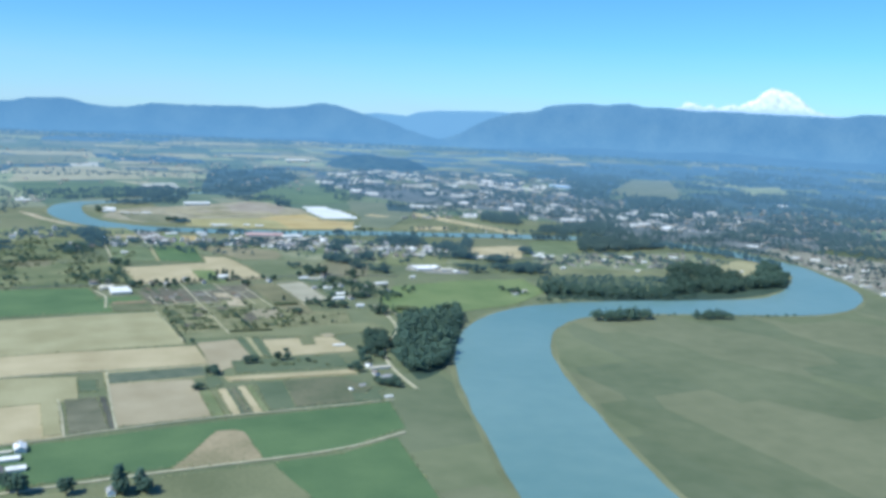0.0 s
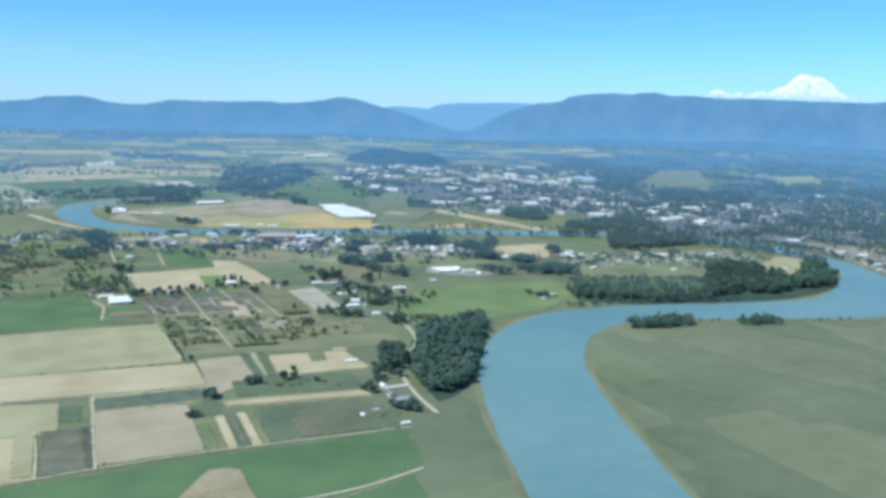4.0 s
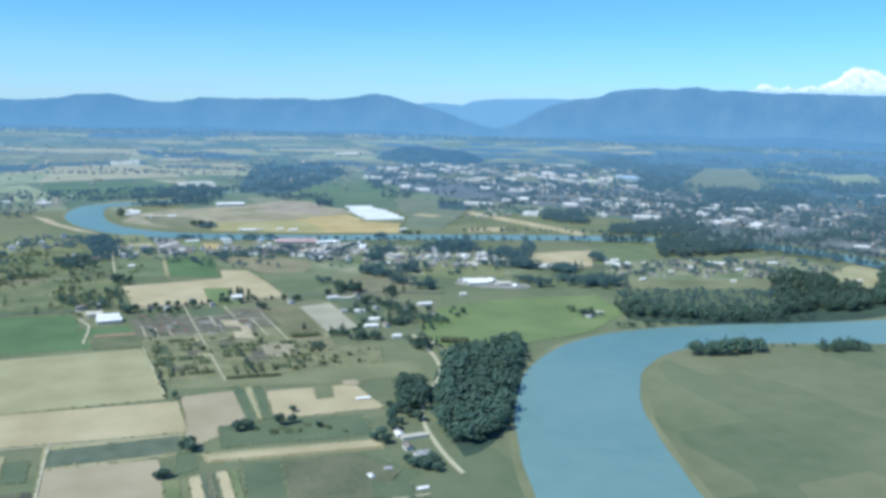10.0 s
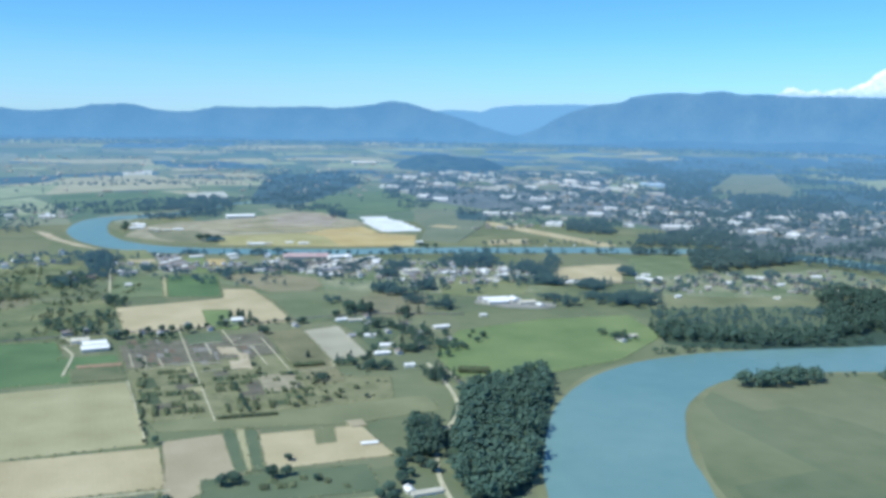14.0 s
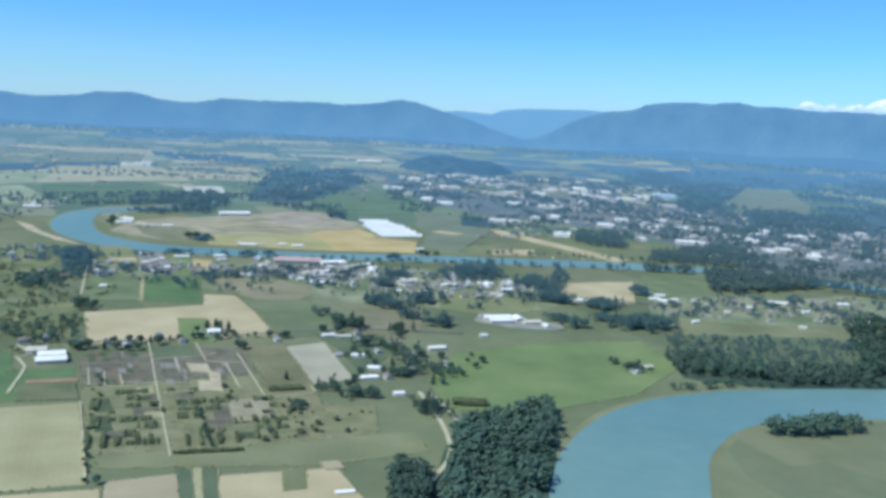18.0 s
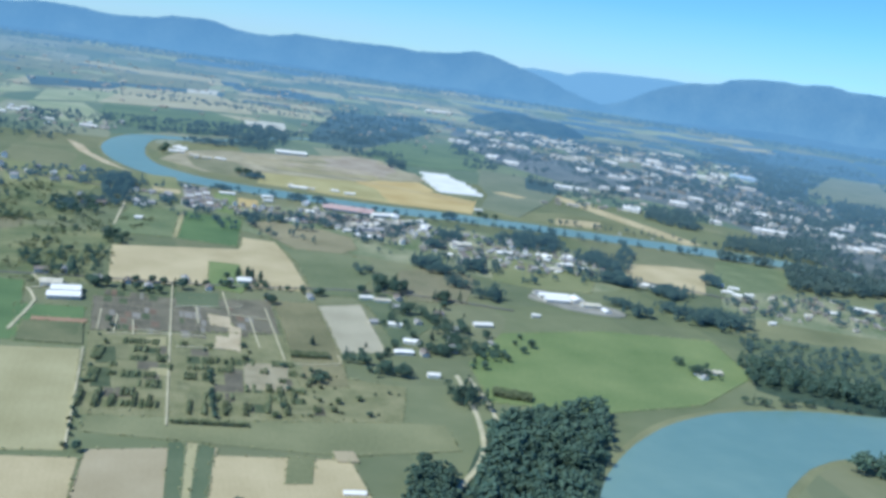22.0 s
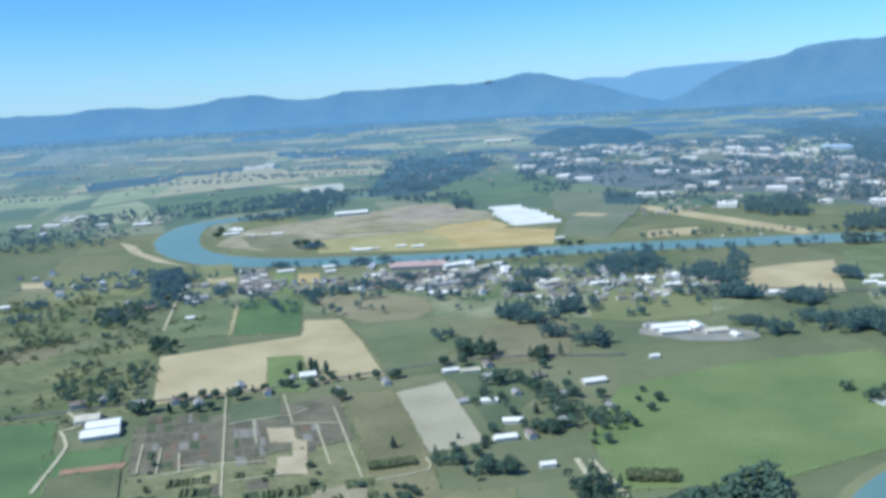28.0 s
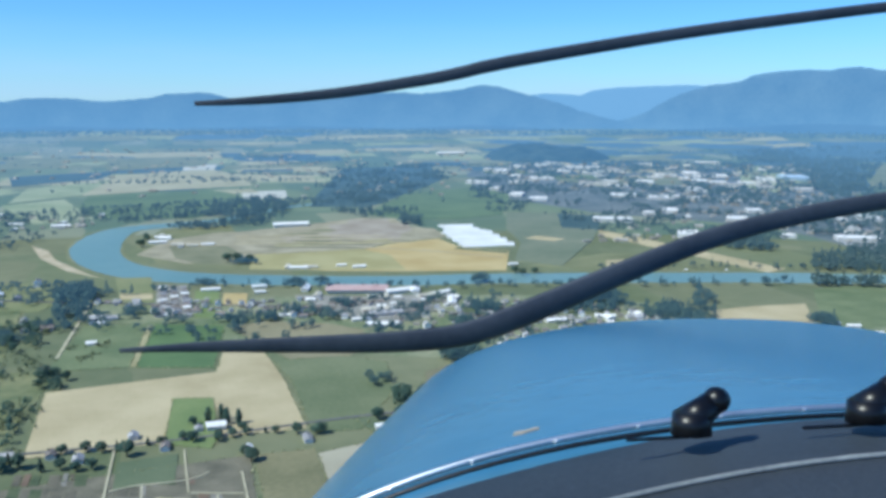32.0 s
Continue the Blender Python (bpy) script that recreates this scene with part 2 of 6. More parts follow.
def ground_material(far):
    """Valley floor: a patchwork of small fields in the grid's turn, greener and browner by large noise; the far copy is
    lighter, with haze painted in as glow.
    """
    m = hazy("hazed_valley_floor" if far else "near_floor", (0.132, 0.155, 0.084), (0.232, 0.240, 0.140), 0.006, 0.56 if far else 0.0, 1100 if far else 0.0, 4500)
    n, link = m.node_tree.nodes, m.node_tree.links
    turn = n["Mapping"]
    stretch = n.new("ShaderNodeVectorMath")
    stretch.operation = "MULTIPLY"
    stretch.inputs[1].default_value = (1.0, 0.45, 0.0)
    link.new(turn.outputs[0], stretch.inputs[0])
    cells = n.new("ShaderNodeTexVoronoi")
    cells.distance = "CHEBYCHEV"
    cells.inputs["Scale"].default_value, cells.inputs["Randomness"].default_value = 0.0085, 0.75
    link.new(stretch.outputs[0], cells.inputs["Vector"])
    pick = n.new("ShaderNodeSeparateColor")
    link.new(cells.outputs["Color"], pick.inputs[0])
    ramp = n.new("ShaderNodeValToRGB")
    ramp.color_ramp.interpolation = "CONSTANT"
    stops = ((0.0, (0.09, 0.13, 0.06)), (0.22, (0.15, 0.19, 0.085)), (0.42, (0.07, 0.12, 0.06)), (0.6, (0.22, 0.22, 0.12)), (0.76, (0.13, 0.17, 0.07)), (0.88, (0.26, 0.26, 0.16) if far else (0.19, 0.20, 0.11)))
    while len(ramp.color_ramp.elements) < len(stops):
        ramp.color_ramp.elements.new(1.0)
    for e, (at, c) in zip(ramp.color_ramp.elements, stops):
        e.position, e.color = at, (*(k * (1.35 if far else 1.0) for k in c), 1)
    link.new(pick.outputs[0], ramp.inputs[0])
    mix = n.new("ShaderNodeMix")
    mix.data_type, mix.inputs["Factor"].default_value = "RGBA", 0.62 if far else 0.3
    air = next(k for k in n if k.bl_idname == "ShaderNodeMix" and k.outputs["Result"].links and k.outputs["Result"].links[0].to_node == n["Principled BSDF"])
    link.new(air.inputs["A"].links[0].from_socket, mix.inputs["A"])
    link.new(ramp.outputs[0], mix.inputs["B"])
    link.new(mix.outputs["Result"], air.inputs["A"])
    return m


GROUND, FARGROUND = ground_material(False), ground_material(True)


# ---- helpers of this scene ----
def mesh(name, verts, faces, mat, smooth=False):
    me = bpy.data.meshes.new(name)
    me.from_pydata([tuple(v) for v in verts], [], [tuple(f) for f in faces])
    me.materials.append(mat)
    if smooth:
        me.shade_smooth()
    return me


def part(name, me, parent, label=""):
    ob = new(name, me)
    ob.parent = parent
    return tagged(ob, label)


def thing(name, label, category, group="", kind=""):
    return tagged(new(name), label, category, group, kind)


def inside(x, y, poly):
    hit = False
    for (x0, y0), (x1, y1) in zip(poly, poly[1:] + poly[:1]):
        if (y0 > y) != (y1 > y) and x < (x1 - x0) * (y - y0) / (y1 - y0) + x0:
            hit = not hit
    return hit


def scatter(poly, count, rng, gap=0.0):
    xs, ys = [p[0] for p in poly], [p[1] for p in poly]
    out = []
    for _ in range(count * 12):
        if len(out) >= count:
            break
        x, y = rng.uniform(min(xs), max(xs)), rng.uniform(min(ys), max(ys))
        if inside(x, y, poly) and (not gap or all((x - a) ** 2 + (y - b) ** 2 > gap * gap for a, b in out)):
            out.append((x, y))
    return out


def groves(poly, count, size, spread, rng):
    """Spots in clumps: about size trees round each of count centres."""
    return [(rng.gauss(x, spread), rng.gauss(y, spread)) for x, y in scatter(poly, count, rng) for _ in range(rng.randint(max(1, size // 3), size * 2))]


def resample(points, step, trim=0):
    """A smooth line (Catmull-Rom) through the points, with any further columns carried along; trim leaves out that many stretches at the ends."""
    p = [np.array(q, float) for q in points]
    p = [2 * p[0] - p[1], *p, 2 * p[-1] - p[-2]]
    out = []
    if trim:
        p = p[trim:len(p) - trim]
    for a, b, c, d in zip(p, p[1:], p[2:], p[3:]):
        k = max(2, int(np.linalg.norm((c - b)[:2]) / step))
        for s in np.arange(k) / k:
            out.append(0.5 * (2 * b + (c - a) * s + (2 * a - 5 * b + 4 * c - d) * s * s + (3 * b - a - 3 * c + d) * s ** 3))
    return out if trim else out + [p[-2]]


def ribbon(line, z, drop=0.0):
    """Vertices and faces of a strip along (x, y, half width) rows, with skirts that go down by drop."""
    verts, faces, rows = [], [], []
    for i, q in enumerate(line):
        way = line[min(i + 1, len(line) - 1)][:2] - line[max(i - 1, 0)][:2]
        side = np.array((-way[1], way[0])) / (np.linalg.norm(way) + 1e-9) * q[2]
        l, r = q[:2] + side, q[:2] - side
        rows.append(((*l, z - drop), (*l, z), (*r, z), (*r, z - drop)) if drop else ((*l, z), (*r, z)))
    k = len(rows[0])
    for i, row in enumerate(rows):
        verts += row
        if i:
            for j in range(k - 1):
                a = (i - 1) * k + j
                faces.append((a, a + 1, a + 1 + k, a + k))
    return verts, [f[::-1] for f in faces]


def land(x, y):
    """Height of the valley floor, raised beyond 3300 m so that its far edge fits the camera's view."""
    r = math.hypot(x, y - 282)
    return 0.0 if r < 3300 else 62 * ((r - 3300) / 1200) ** 1.3


LAID, EDGES = [0], []


def field(label, mat, corners, z=0.25, name="field", round_by=0.0):
    """A field as a low slab with a slightly sloped edge; each lies a little higher than the one before."""
    if round_by:
        corners = [tuple(q) for q in resample([*corners[-2:], *corners, *corners[:2]], round_by, 2)]
    n = len(corners)
    LAID[0] += 0.2 if name == "plant_bed" else 1
    if name == "field":
        EDGES.append(corners)
    z += 0.0002 * LAID[0] if name == "woodland_floor" else 0.0012 * LAID[0]
    cx, cy = sum(c[0] for c in corners) / n, sum(c[1] for c in corners) / n
    if sum(a[0] * b[1] - a[1] * b[0] for a, b in zip(corners, corners[1:] + corners[:1])) < 0:
        corners = corners[::-1]
    top = [(x + (cx - x) * 0.004, y + (cy - y) * 0.004, z + land(x, y)) for x, y in corners]
    base = [(x, y, land(x, y) - 0.2) for x, y in corners]
    faces = [tuple(range(n))] + [(i, n + i, n + (i + 1) % n, (i + 1) % n) for i in range(n)]
    return tagged(new(name, mesh(name, top + base, faces, mat)), label, "field", kind="structure")


def lane(label, mat, points, half, z=0.8, name="farm_track", step=12):
    return tagged(new(name, mesh(name, *ribbon(resample([(*p, half) for p in points], step), z - 0.15, 0.4), mat)), label, "road", kind="structure")

# ---- the large structure ----
def floor_ring(name, label, mat, inner, outer, rings, spokes=120):
    """A ring of the valley floor round the flight's middle."""
    verts, faces = [], []
    for r in range(rings + 1):
        radius = inner + (outer - inner) * r / rings
        for s in range(spokes):
            a = 2 * math.pi * s / spokes
            x, y = radius * math.sin(a), 282 + radius * math.cos(a)
            verts.append((x, y, land(x, y)))
    for s in range(spokes):
        for r in range(rings):
            a, c = r * spokes, (r + 1) * spokes
            faces.append((a + s, c + s, c + (s + 1) % spokes, a + (s + 1) % spokes)[::-1])
    if not inner:
        faces = [f for f in faces if max(f) >= 2 * spokes] + [(0, spokes + (s + 1) % spokes, spokes + s) for s in range(spokes)]
    return tagged(new(name, mesh(name, verts, faces, mat)), label, "ground", kind="structure")


floor_ring("ground", "flat green and tan farmland of the valley floor", GROUND, 0, 1700, 12)
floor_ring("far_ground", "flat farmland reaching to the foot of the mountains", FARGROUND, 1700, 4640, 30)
RIVER = [(-560, 2330, 14), (-640, 2200, 15), (-672, 2090, 16), (-690, 2000, 18), (-738, 1925, 24), (-790, 1850, 27), (-748, 1716, 32), (-672, 1608, 29),
         (-580, 1548, 29), (-480, 1538, 27), (-300, 1566, 26), (-180, 1605, 27), (0, 1648, 28), (165, 1681, 28), (310, 1694, 27),
         (430, 1668, 27), (508, 1602, 28), (556, 1522, 28), (579, 1440, 27), (580, 1370, 28), (566, 1290, 42), (528, 1198, 52), (460, 1120, 50), (350, 1085, 42), (230, 1058, 36),
         (140, 1015, 38), (88, 945, 44), (66, 855, 46), (66, 740, 48), (90, 560, 48), (140, 250, 50), (150, -200, 50), (60, -900, 50)]
line = resample(RIVER, 15)
bank = [np.array((q[0], q[1], q[2] + 5 + 2.5 * noise.noise(Vector((q[0] * 0.02, q[1] * 0.02, 0))))) for q in line]
tagged(new("river_bank", mesh("river_bank", *ribbon(bank, 0.06), OLIVE)), "grassy bank along the winding river", "bank", kind="structure")
wet = [np.array((q[0], q[1], q[2] + 2.0 * noise.noise(Vector((q[0] * 0.03, q[1] * 0.03, 4))))) for q in line]
tagged(new("water", mesh("water", *ribbon(wet, 0.14), WATER)), "blue-green water of a wide winding river", "river", kind="structure")

field("pale sandbar on the outer bend of the river", SAND, [(-830, 1690), (-783, 1660), (-735, 1605), (-640, 1530), (-610, 1512), (-680, 1545), (-760, 1610)], 0.2, "sandbar")

PASTURE = material("rough_pasture", (0.098, 0.135, 0.062), (0.25, 0.255, 0.13), 0.022, 0.12)
# near fields, in the grid's turn
field("green crop field with straight edges", GREEN, [(-640, 930), (-416, 1015), (-343, 905), (-560, 800)])
field("pale olive stubble field of large size", STUBBLE, [(-540, 790), (-303, 912), (-233, 792), (-470, 675)])
field("long dry tan bare field", TAN, [(-480, 665), (-331, 742), (-224, 788), (-196, 731), (-304, 687), (-450, 615)])
field("pinkish tan bare field", BROWN, [(-226, 797), (-172, 828), (-152, 770), (-188, 700), (-197, 730)])
SLATE = material("slate_green_crop", (0.092, 0.122, 0.082), (0.168, 0.192, 0.128), 0.07, 0.9, rows=3)
field("pale dry verge round the dark strip", STUBBLE, [(-274, 694), (-200, 729), (-185, 696), (-258, 660)], 0.2)
field("dark slate green strip of low crop", SLATE, [(-268, 690), (-199, 724), (-189, 698), (-257, 665)])
field("brown bare square field", BROWN, [(-259, 662), (-198, 687), (-158, 604), (-217, 573)])
field("pale dry field", STUBBLE, [(-440, 610), (-335, 665), (-288, 678), (-263, 622), (-400, 560)])
field("small green plot", DARKCROP, [(-284, 668), (-271, 674), (-258, 645), (-272, 641)], 0.4)
field("dark ploughed plot", PLOUGH, [(-274, 622), (-254, 632), (-219, 566), (-242, 555)], 0.4)
field("darkest strip of the ploughed plot", material("wet_soil", (0.082, 0.085, 0.066), (0.135, 0.135, 0.105), 0.05, 1.0, rows=2.5), [(-253, 632), (-248, 634), (-214, 568), (-218, 566)], 0.42)
field("pale dry field", TAN, [(-390, 560), (-275, 616), (-244, 551), (-350, 490)])
field("wide green crop field", GREEN, [(-330, 500), (-240, 543), (-161, 589), (-35, 655), (-20, 600), (-60, 551), (-175, 503), (-232, 473), (-290, 440)])
field("green crop field beside a pale track", GREEN, [(-290, 425), (-165, 492), (-60, 545), (-25, 580), (20, 440), (-180, 330)])
field("bare brown patch in the green crop", material("patchy_soil", (0.20, 0.19, 0.10), (0.43, 0.345, 0.215), 0.018, 0.3), [(-150, 567), (-145, 576), (-131, 576), (-120, 555), (-108, 530), (-119, 524), (-142, 513), (-158, 506), (-154, 530)], 0.4, "field", 6)
field("olive brown field of low crop", DARKCROP, [(-147, 686), (-80, 713), (-40, 690), (-60, 640), (-122, 622)])
at = 0.0
for mat, words, wide in ((YOUNG, "broad strip of young green crop", 0.22), (OLIVE, "olive strip of dry grass", 0.12), (TAN, "cream strip of bare ground", 0.17), (SLATE, "thin dark green crop strip", 0.07), (PLOUGH, "thin grey brown strip", 0.08), (SLATE, "thin dark green crop strip", 0.06),
                         (TAN, "cream strip of bare ground", 0.16), (YOUNG, "thin green crop strip", 0.12)):
    a, b = at, at + wide - 0.008
    field(words, mat, [(-184 + 36 * a, 656 + 23 * a), (-184 + 36 * b, 656 + 23 * b), (-158 + 37 * b, 599 + 20 * b), (-158 + 37 * a, 599 + 20 * a)], 0.35)
    at += wide
field("rough green wedge beside the brown field", DARKCROP, [(-199, 727), (-181, 703), (-170, 676), (-181, 664), (-190, 695)], 0.22)
field("green garden plot with scattered bushes", DARKCROP, [(-181, 744), (-90, 781), (-76, 746), (-167, 708)])
field("pale stripe of dry grass beside the garden plot", STUBBLE, [(-176, 698), (-72, 738), (-66, 722), (-168, 684)])
field("tan bare field", TAN, [(-172, 818), (-107, 846), (-76, 797), (-148, 763)])
field("green strip of cut grass", OLIVE, [(-250, 838), (-162, 876), (-70, 915), (-55, 885), (-112, 848), (-240, 812)], 0.2)
field("narrow dark green strip", DARKCROP, [(-196, 822), (-188, 825), (-157, 758), (-164, 755)], 0.45)
field("narrow dark green strip", DARKCROP, [(-182, 826), (-174, 829), (-148, 764), (-155, 760)], 0.45)
field("narrow pale strip between two green ones", STUBBLE, [(-188, 825), (-182, 827), (-155, 760), (-158, 758)], 0.43)
field("small brown green plot between tan fields", OLIVE, [(-137, 836), (-125, 842), (-116, 813), (-128, 807)], 0.46)
field("green field behind the white barns", GREEN, [(-388, 965), (-346, 985), (-310, 918), (-343, 902)])
field("rusty red strip of bare earth", material("rusty_earth", (0.30, 0.18, 0.12), (0.40, 0.27, 0.18), 0.05, 1.0), [(-362, 947), (-330, 962), (-327, 955), (-359, 940)], 0.4)
NURSERY = material("nursery_soil", (0.155, 0.168, 0.082), (0.275, 0.265, 0.145), 0.06, 0.6, rows=3)
field("brownish nursery ground with planted rows", material("dark_nursery_soil", (0.125, 0.120, 0.085), (0.215, 0.198, 0.14), 0.08, 0.6, rows=3), [(-357, 1010), (-246, 1082), (-210, 1010), (-318, 945)])
field("olive brown orchard ground with clumped shrubs", NURSERY, [(-318, 943), (-209, 1008), (-165, 950), (-104, 960), (-93, 905), (-168, 866), (-251, 830), (-290, 895)])
BED = material("dark_beds", (0.10, 0.095, 0.07), (0.18, 0.165, 0.12), 0.1, 0.8, rows=2)
RUSTBED = material("rust_beds", (0.14, 0.098, 0.072), (0.23, 0.17, 0.12), 0.1, 0.8, rows=2)
GREENBED = material("green_beds", (0.06, 0.085, 0.048), (0.115, 0.14, 0.075), 0.1, 0.8, rows=2)
WEEDBED = material("weedy_beds", (0.135, 0.15, 0.075), (0.25, 0.245, 0.135), 0.12, 0.8, rows=2)
GREYBED = material("grey_beds", (0.22, 0.21, 0.18), (0.31, 0.29, 0.25), 0.1, 0.8, rows=2)
FALLOWBED = material("bare_bed_soil", (0.28, 0.25, 0.16), (0.38, 0.34, 0.23), 0.1, 0.8)
# the nursery's beds, between its lanes; each row: start, row's way and length, bed depth
bed_rng = random.Random(9)
for x0, y0, x1, y1, depth in ((-352, 1018, -312, 1026, 12), (-344, 1003, -304, 1012, 10), (-336, 990, -297, 999, 9), (-328, 978, -290, 987, 9), (-320, 966, -283, 975, 9), (-312, 954, -276, 963, 8),
                              (-291, 1018, -274, 1022, 11), (-284, 1004, -263, 1009, 10), (-277, 991, -258, 996, 9), (-270, 978, -250, 983, 9), (-263, 966, -244, 971, 9),
                              (-250, 1019, -232, 1023, 10), (-238, 1003, -224, 1007, 10), (-230, 989, -214, 993, 10), (-222, 975, -207, 979, 9), (-280, 1034, -258, 1040, 7)):
    way, at = Vector((x1 - x0, y1 - y0)), 0.0
    length = way.length
    way /= length
    back_way = Vector((-0.48, 0.88))
    while at < length - 2.5:
        wide = min(bed_rng.uniform(3.0, 7.5), length - at)
        if bed_rng.random() < 0.86:
            p, q = Vector((x0, y0)) + way * at, Vector((x0, y0)) + way * (at + wide - 0.9)
            d = back_way * depth * bed_rng.uniform(1.15, 1.4)
            mat, words = bed_rng.choice(((BED, "dark brown plant bed with fine rows"), (BED, "dark brown plant bed with fine rows"), (RUSTBED, "rust brown plant bed with fine rows"), (GREENBED, "green plant bed with fine rows"), (GREYBED, "pale grey plant bed with fine rows")))
            field(words + " in the nursery", mat, [tuple(p), tuple(q), tuple(q + d), tuple(p + d)], 0.3, "plant_bed")
        at += wide
# the lower nursery: blocks of shrubs and beds in rows across the slope of the grid
BLOCKS = []
for r in range(8):
    p0, across, up = Vector((-247, 842)) + Vector((-0.47, 0.883)) * (14.2 * r), Vector((0.912, 0.41)), Vector((-0.47, 0.883))
    at = 1.0
    while at < (116 if r < 6 else 84):
        wide, deep = bed_rng.uniform(4.0, 13.0), bed_rng.uniform(9, 14.0)
        if bed_rng.random() < 0.85 and abs(at - 35) > 4:
            p, q = p0 + across * at, p0 + across * (at + wide - 0.5)
            mat, words = bed_rng.choice(((GREENBED, "green plant bed with fine rows"), (GREENBED, "green plant bed with fine rows"), (OLIVE, "olive grass bed between shrub rows"), (WEEDBED, "weedy olive bed between shrub rows"), (WEEDBED, "weedy olive bed between shrub rows"), (WEEDBED, "weedy olive bed between shrub rows"), (BED, "dark brown plant bed with fine rows"), (NURSERY, "olive tan bed between shrub rows")))
            field(words + " in the nursery", mat, [tuple(p), tuple(q), tuple(q + up * deep), tuple(p + up * deep)], 0.32, "plant_bed")
            if mat in (GREENBED, OLIVE) or bed_rng.random() < 0.25:
                for row in range(int(wide / 2.6)):
                    if bed_rng.random() < 0.8:
                        c = p + across * (1.2 + 2.6 * row) + up * deep / 2
                        BLOCKS.append((c.x, c.y, bed_rng.uniform(0.9, 1.9), deep * bed_rng.uniform(0.4, 0.95), bed_rng.uniform(0.6, 1.9)))
        at += wide
for mat, words, corners in ((STUBBLE, "pale tan plot in the nursery", [(-281, 951), (-271, 960), (-263, 944), (-274, 938)]), (STUBBLE, "pale tan plot in the nursery", [(-253, 905), (-242, 911), (-236, 900), (-246, 895)]),
                            (BED, "purplish brown plot in the nursery", [(-214, 926), (-204, 932), (-191, 903), (-200, 898)]), (FALLOWBED, "pinkish bare plot in the nursery", [(-208, 942), (-183, 957), (-168, 915), (-190, 903)]),
                            (GREENBED, "dark green plot in the nursery", [(-298, 919), (-288, 926), (-273, 902), (-283, 896)]), (GREENBED, "dark green plot in the nursery", [(-282, 888), (-272, 893), (-256, 868), (-266, 863)]),
                            (DARKCROP, "green grass plot beside the nursery lane", [(-314, 1056), (-287, 1075), (-271, 1041), (-297, 1024)])):
    field(words, mat, corners, 0.40, "plant_bed")
BLOCKS += [(-291, 911, 6, 20, 1.6), (-274, 878, 6, 20, 1.8), (-176, 979, 26, 9, 2.6), (-178, 911, 3, 10, 2.2), (-170, 908, 3, 14, 2.4), (-163, 912, 2.5, 11, 2.0), (-262, 846, 2.5, 20, 2.4), (-254, 850, 3, 22, 2.8), (-246, 852, 3, 12, 2.0),
           (-236, 858, 2, 18, 1.8), (-228, 860, 2, 16, 1.6), (-206, 864, 2, 18, 1.8), (-198, 866, 2, 16, 1.8), (-188, 872, 2.5, 18, 2.0), (-178, 876, 2, 16, 1.8), (-168, 884, 2.5, 14, 1.8), (-158, 888, 2.5, 16, 2.2)]
field("bare sandy lot inside the nursery", SAND, [(-271, 1021), (-254, 1023), (-244, 1006), (-237, 1005), (-218, 961), (-236, 959), (-245, 981), (-236, 982), (-245, 1001), (-258, 999)], 0.45)
field("brownish olive grass field beside the nursery", material("dry_olive_grass", (0.155, 0.155, 0.082), (0.26, 0.24, 0.135), 0.02, 0.3), [(-244, 1083), (-213, 1098), (-160, 996), (-136, 940), (-164, 926), (-206, 1010)])
field("pale grey tan bare field", material("pale_grey_soil", (0.35, 0.325, 0.23), (0.46, 0.425, 0.31), 0.02, 0.9, rows=3), [(-209, 1092), (-181, 1118), (-132, 1017), (-160, 997)])
# the tan field with two arms and the green square at its inner corner
field("tan bare field with two arms", TAN, [(-428, 1153), (-334, 1221), (-352, 1271), (-318, 1276), (-275, 1210), (-229, 1128), (-274, 1103), (-310, 1167), (-336, 1160), (-303, 1088), (-369, 1050)])
field("bright green square of grass", MEADOW, [(-336, 1160), (-310, 1167), (-275, 1100), (-272, 1086), (-302, 1086)], 0.4)
field("dull green field beside the tan one", material("mixed_green_field", (0.125, 0.158, 0.080), (0.20, 0.222, 0.122), 0.015, 0.3), [(-330, 1290), (-292, 1262), (-250, 1280), (-216, 1271), (-194, 1204), (-195, 1133), (-222, 1120), (-272, 1213)])
field("dark green field of low crop", DARKCROP, [(-205, 1150), (-170, 1165), (-110, 1120), (-128, 1030), (-170, 1110)])
field("light green meadow by the river", MEADOW, [(-62, 1117), (20, 1180), (114, 1215), (138, 1130), (90, 1040), (20, 985), (-50, 965), (-75, 1030)])
YELLOWGRASS = material("yellow_grass", (0.172, 0.20, 0.092), (0.265, 0.275, 0.14), 0.012, 0.3)
field("yellow green grass field", YELLOWGRASS, [(-758, 1447), (-638, 1477), (-592, 1411), (-580, 1358), (-670, 1327)])
field("dull yellow plot near the river", YELLOWGRASS, [(-599, 1518), (-561, 1530), (-476, 1386), (-505, 1378)])
field("pale tan strip in the yellow plot", TAN, [(-548, 1444), (-515, 1452), (-502, 1428), (-534, 1421)], 0.3)
DULLGREEN = material("dull_green_grass", (0.122, 0.165, 0.082), (0.20, 0.235, 0.122), 0.03, 0.3)
field("dull green grass field with scrub", DULLGREEN, [(-508, 1322), (-455, 1337), (-403, 1219), (-457, 1194)])
field("orange brown strip between two green fields", STUBBLE, [(-455, 1337), (-449, 1338), (-398, 1220), (-403, 1219)], 0.2)
field("bright green crop field", GREEN, [(-450, 1338), (-386, 1348), (-340, 1230), (-398, 1219)])
field("brownish dry field beside the village", material("brown_dry_field", (0.22, 0.205, 0.12), (0.31, 0.28, 0.175), 0.02, 0.3), [(-380, 1342), (-358, 1370), (-300, 1374), (-262, 1360), (-240, 1310), (-249, 1281), (-292, 1262), (-325, 1290)])
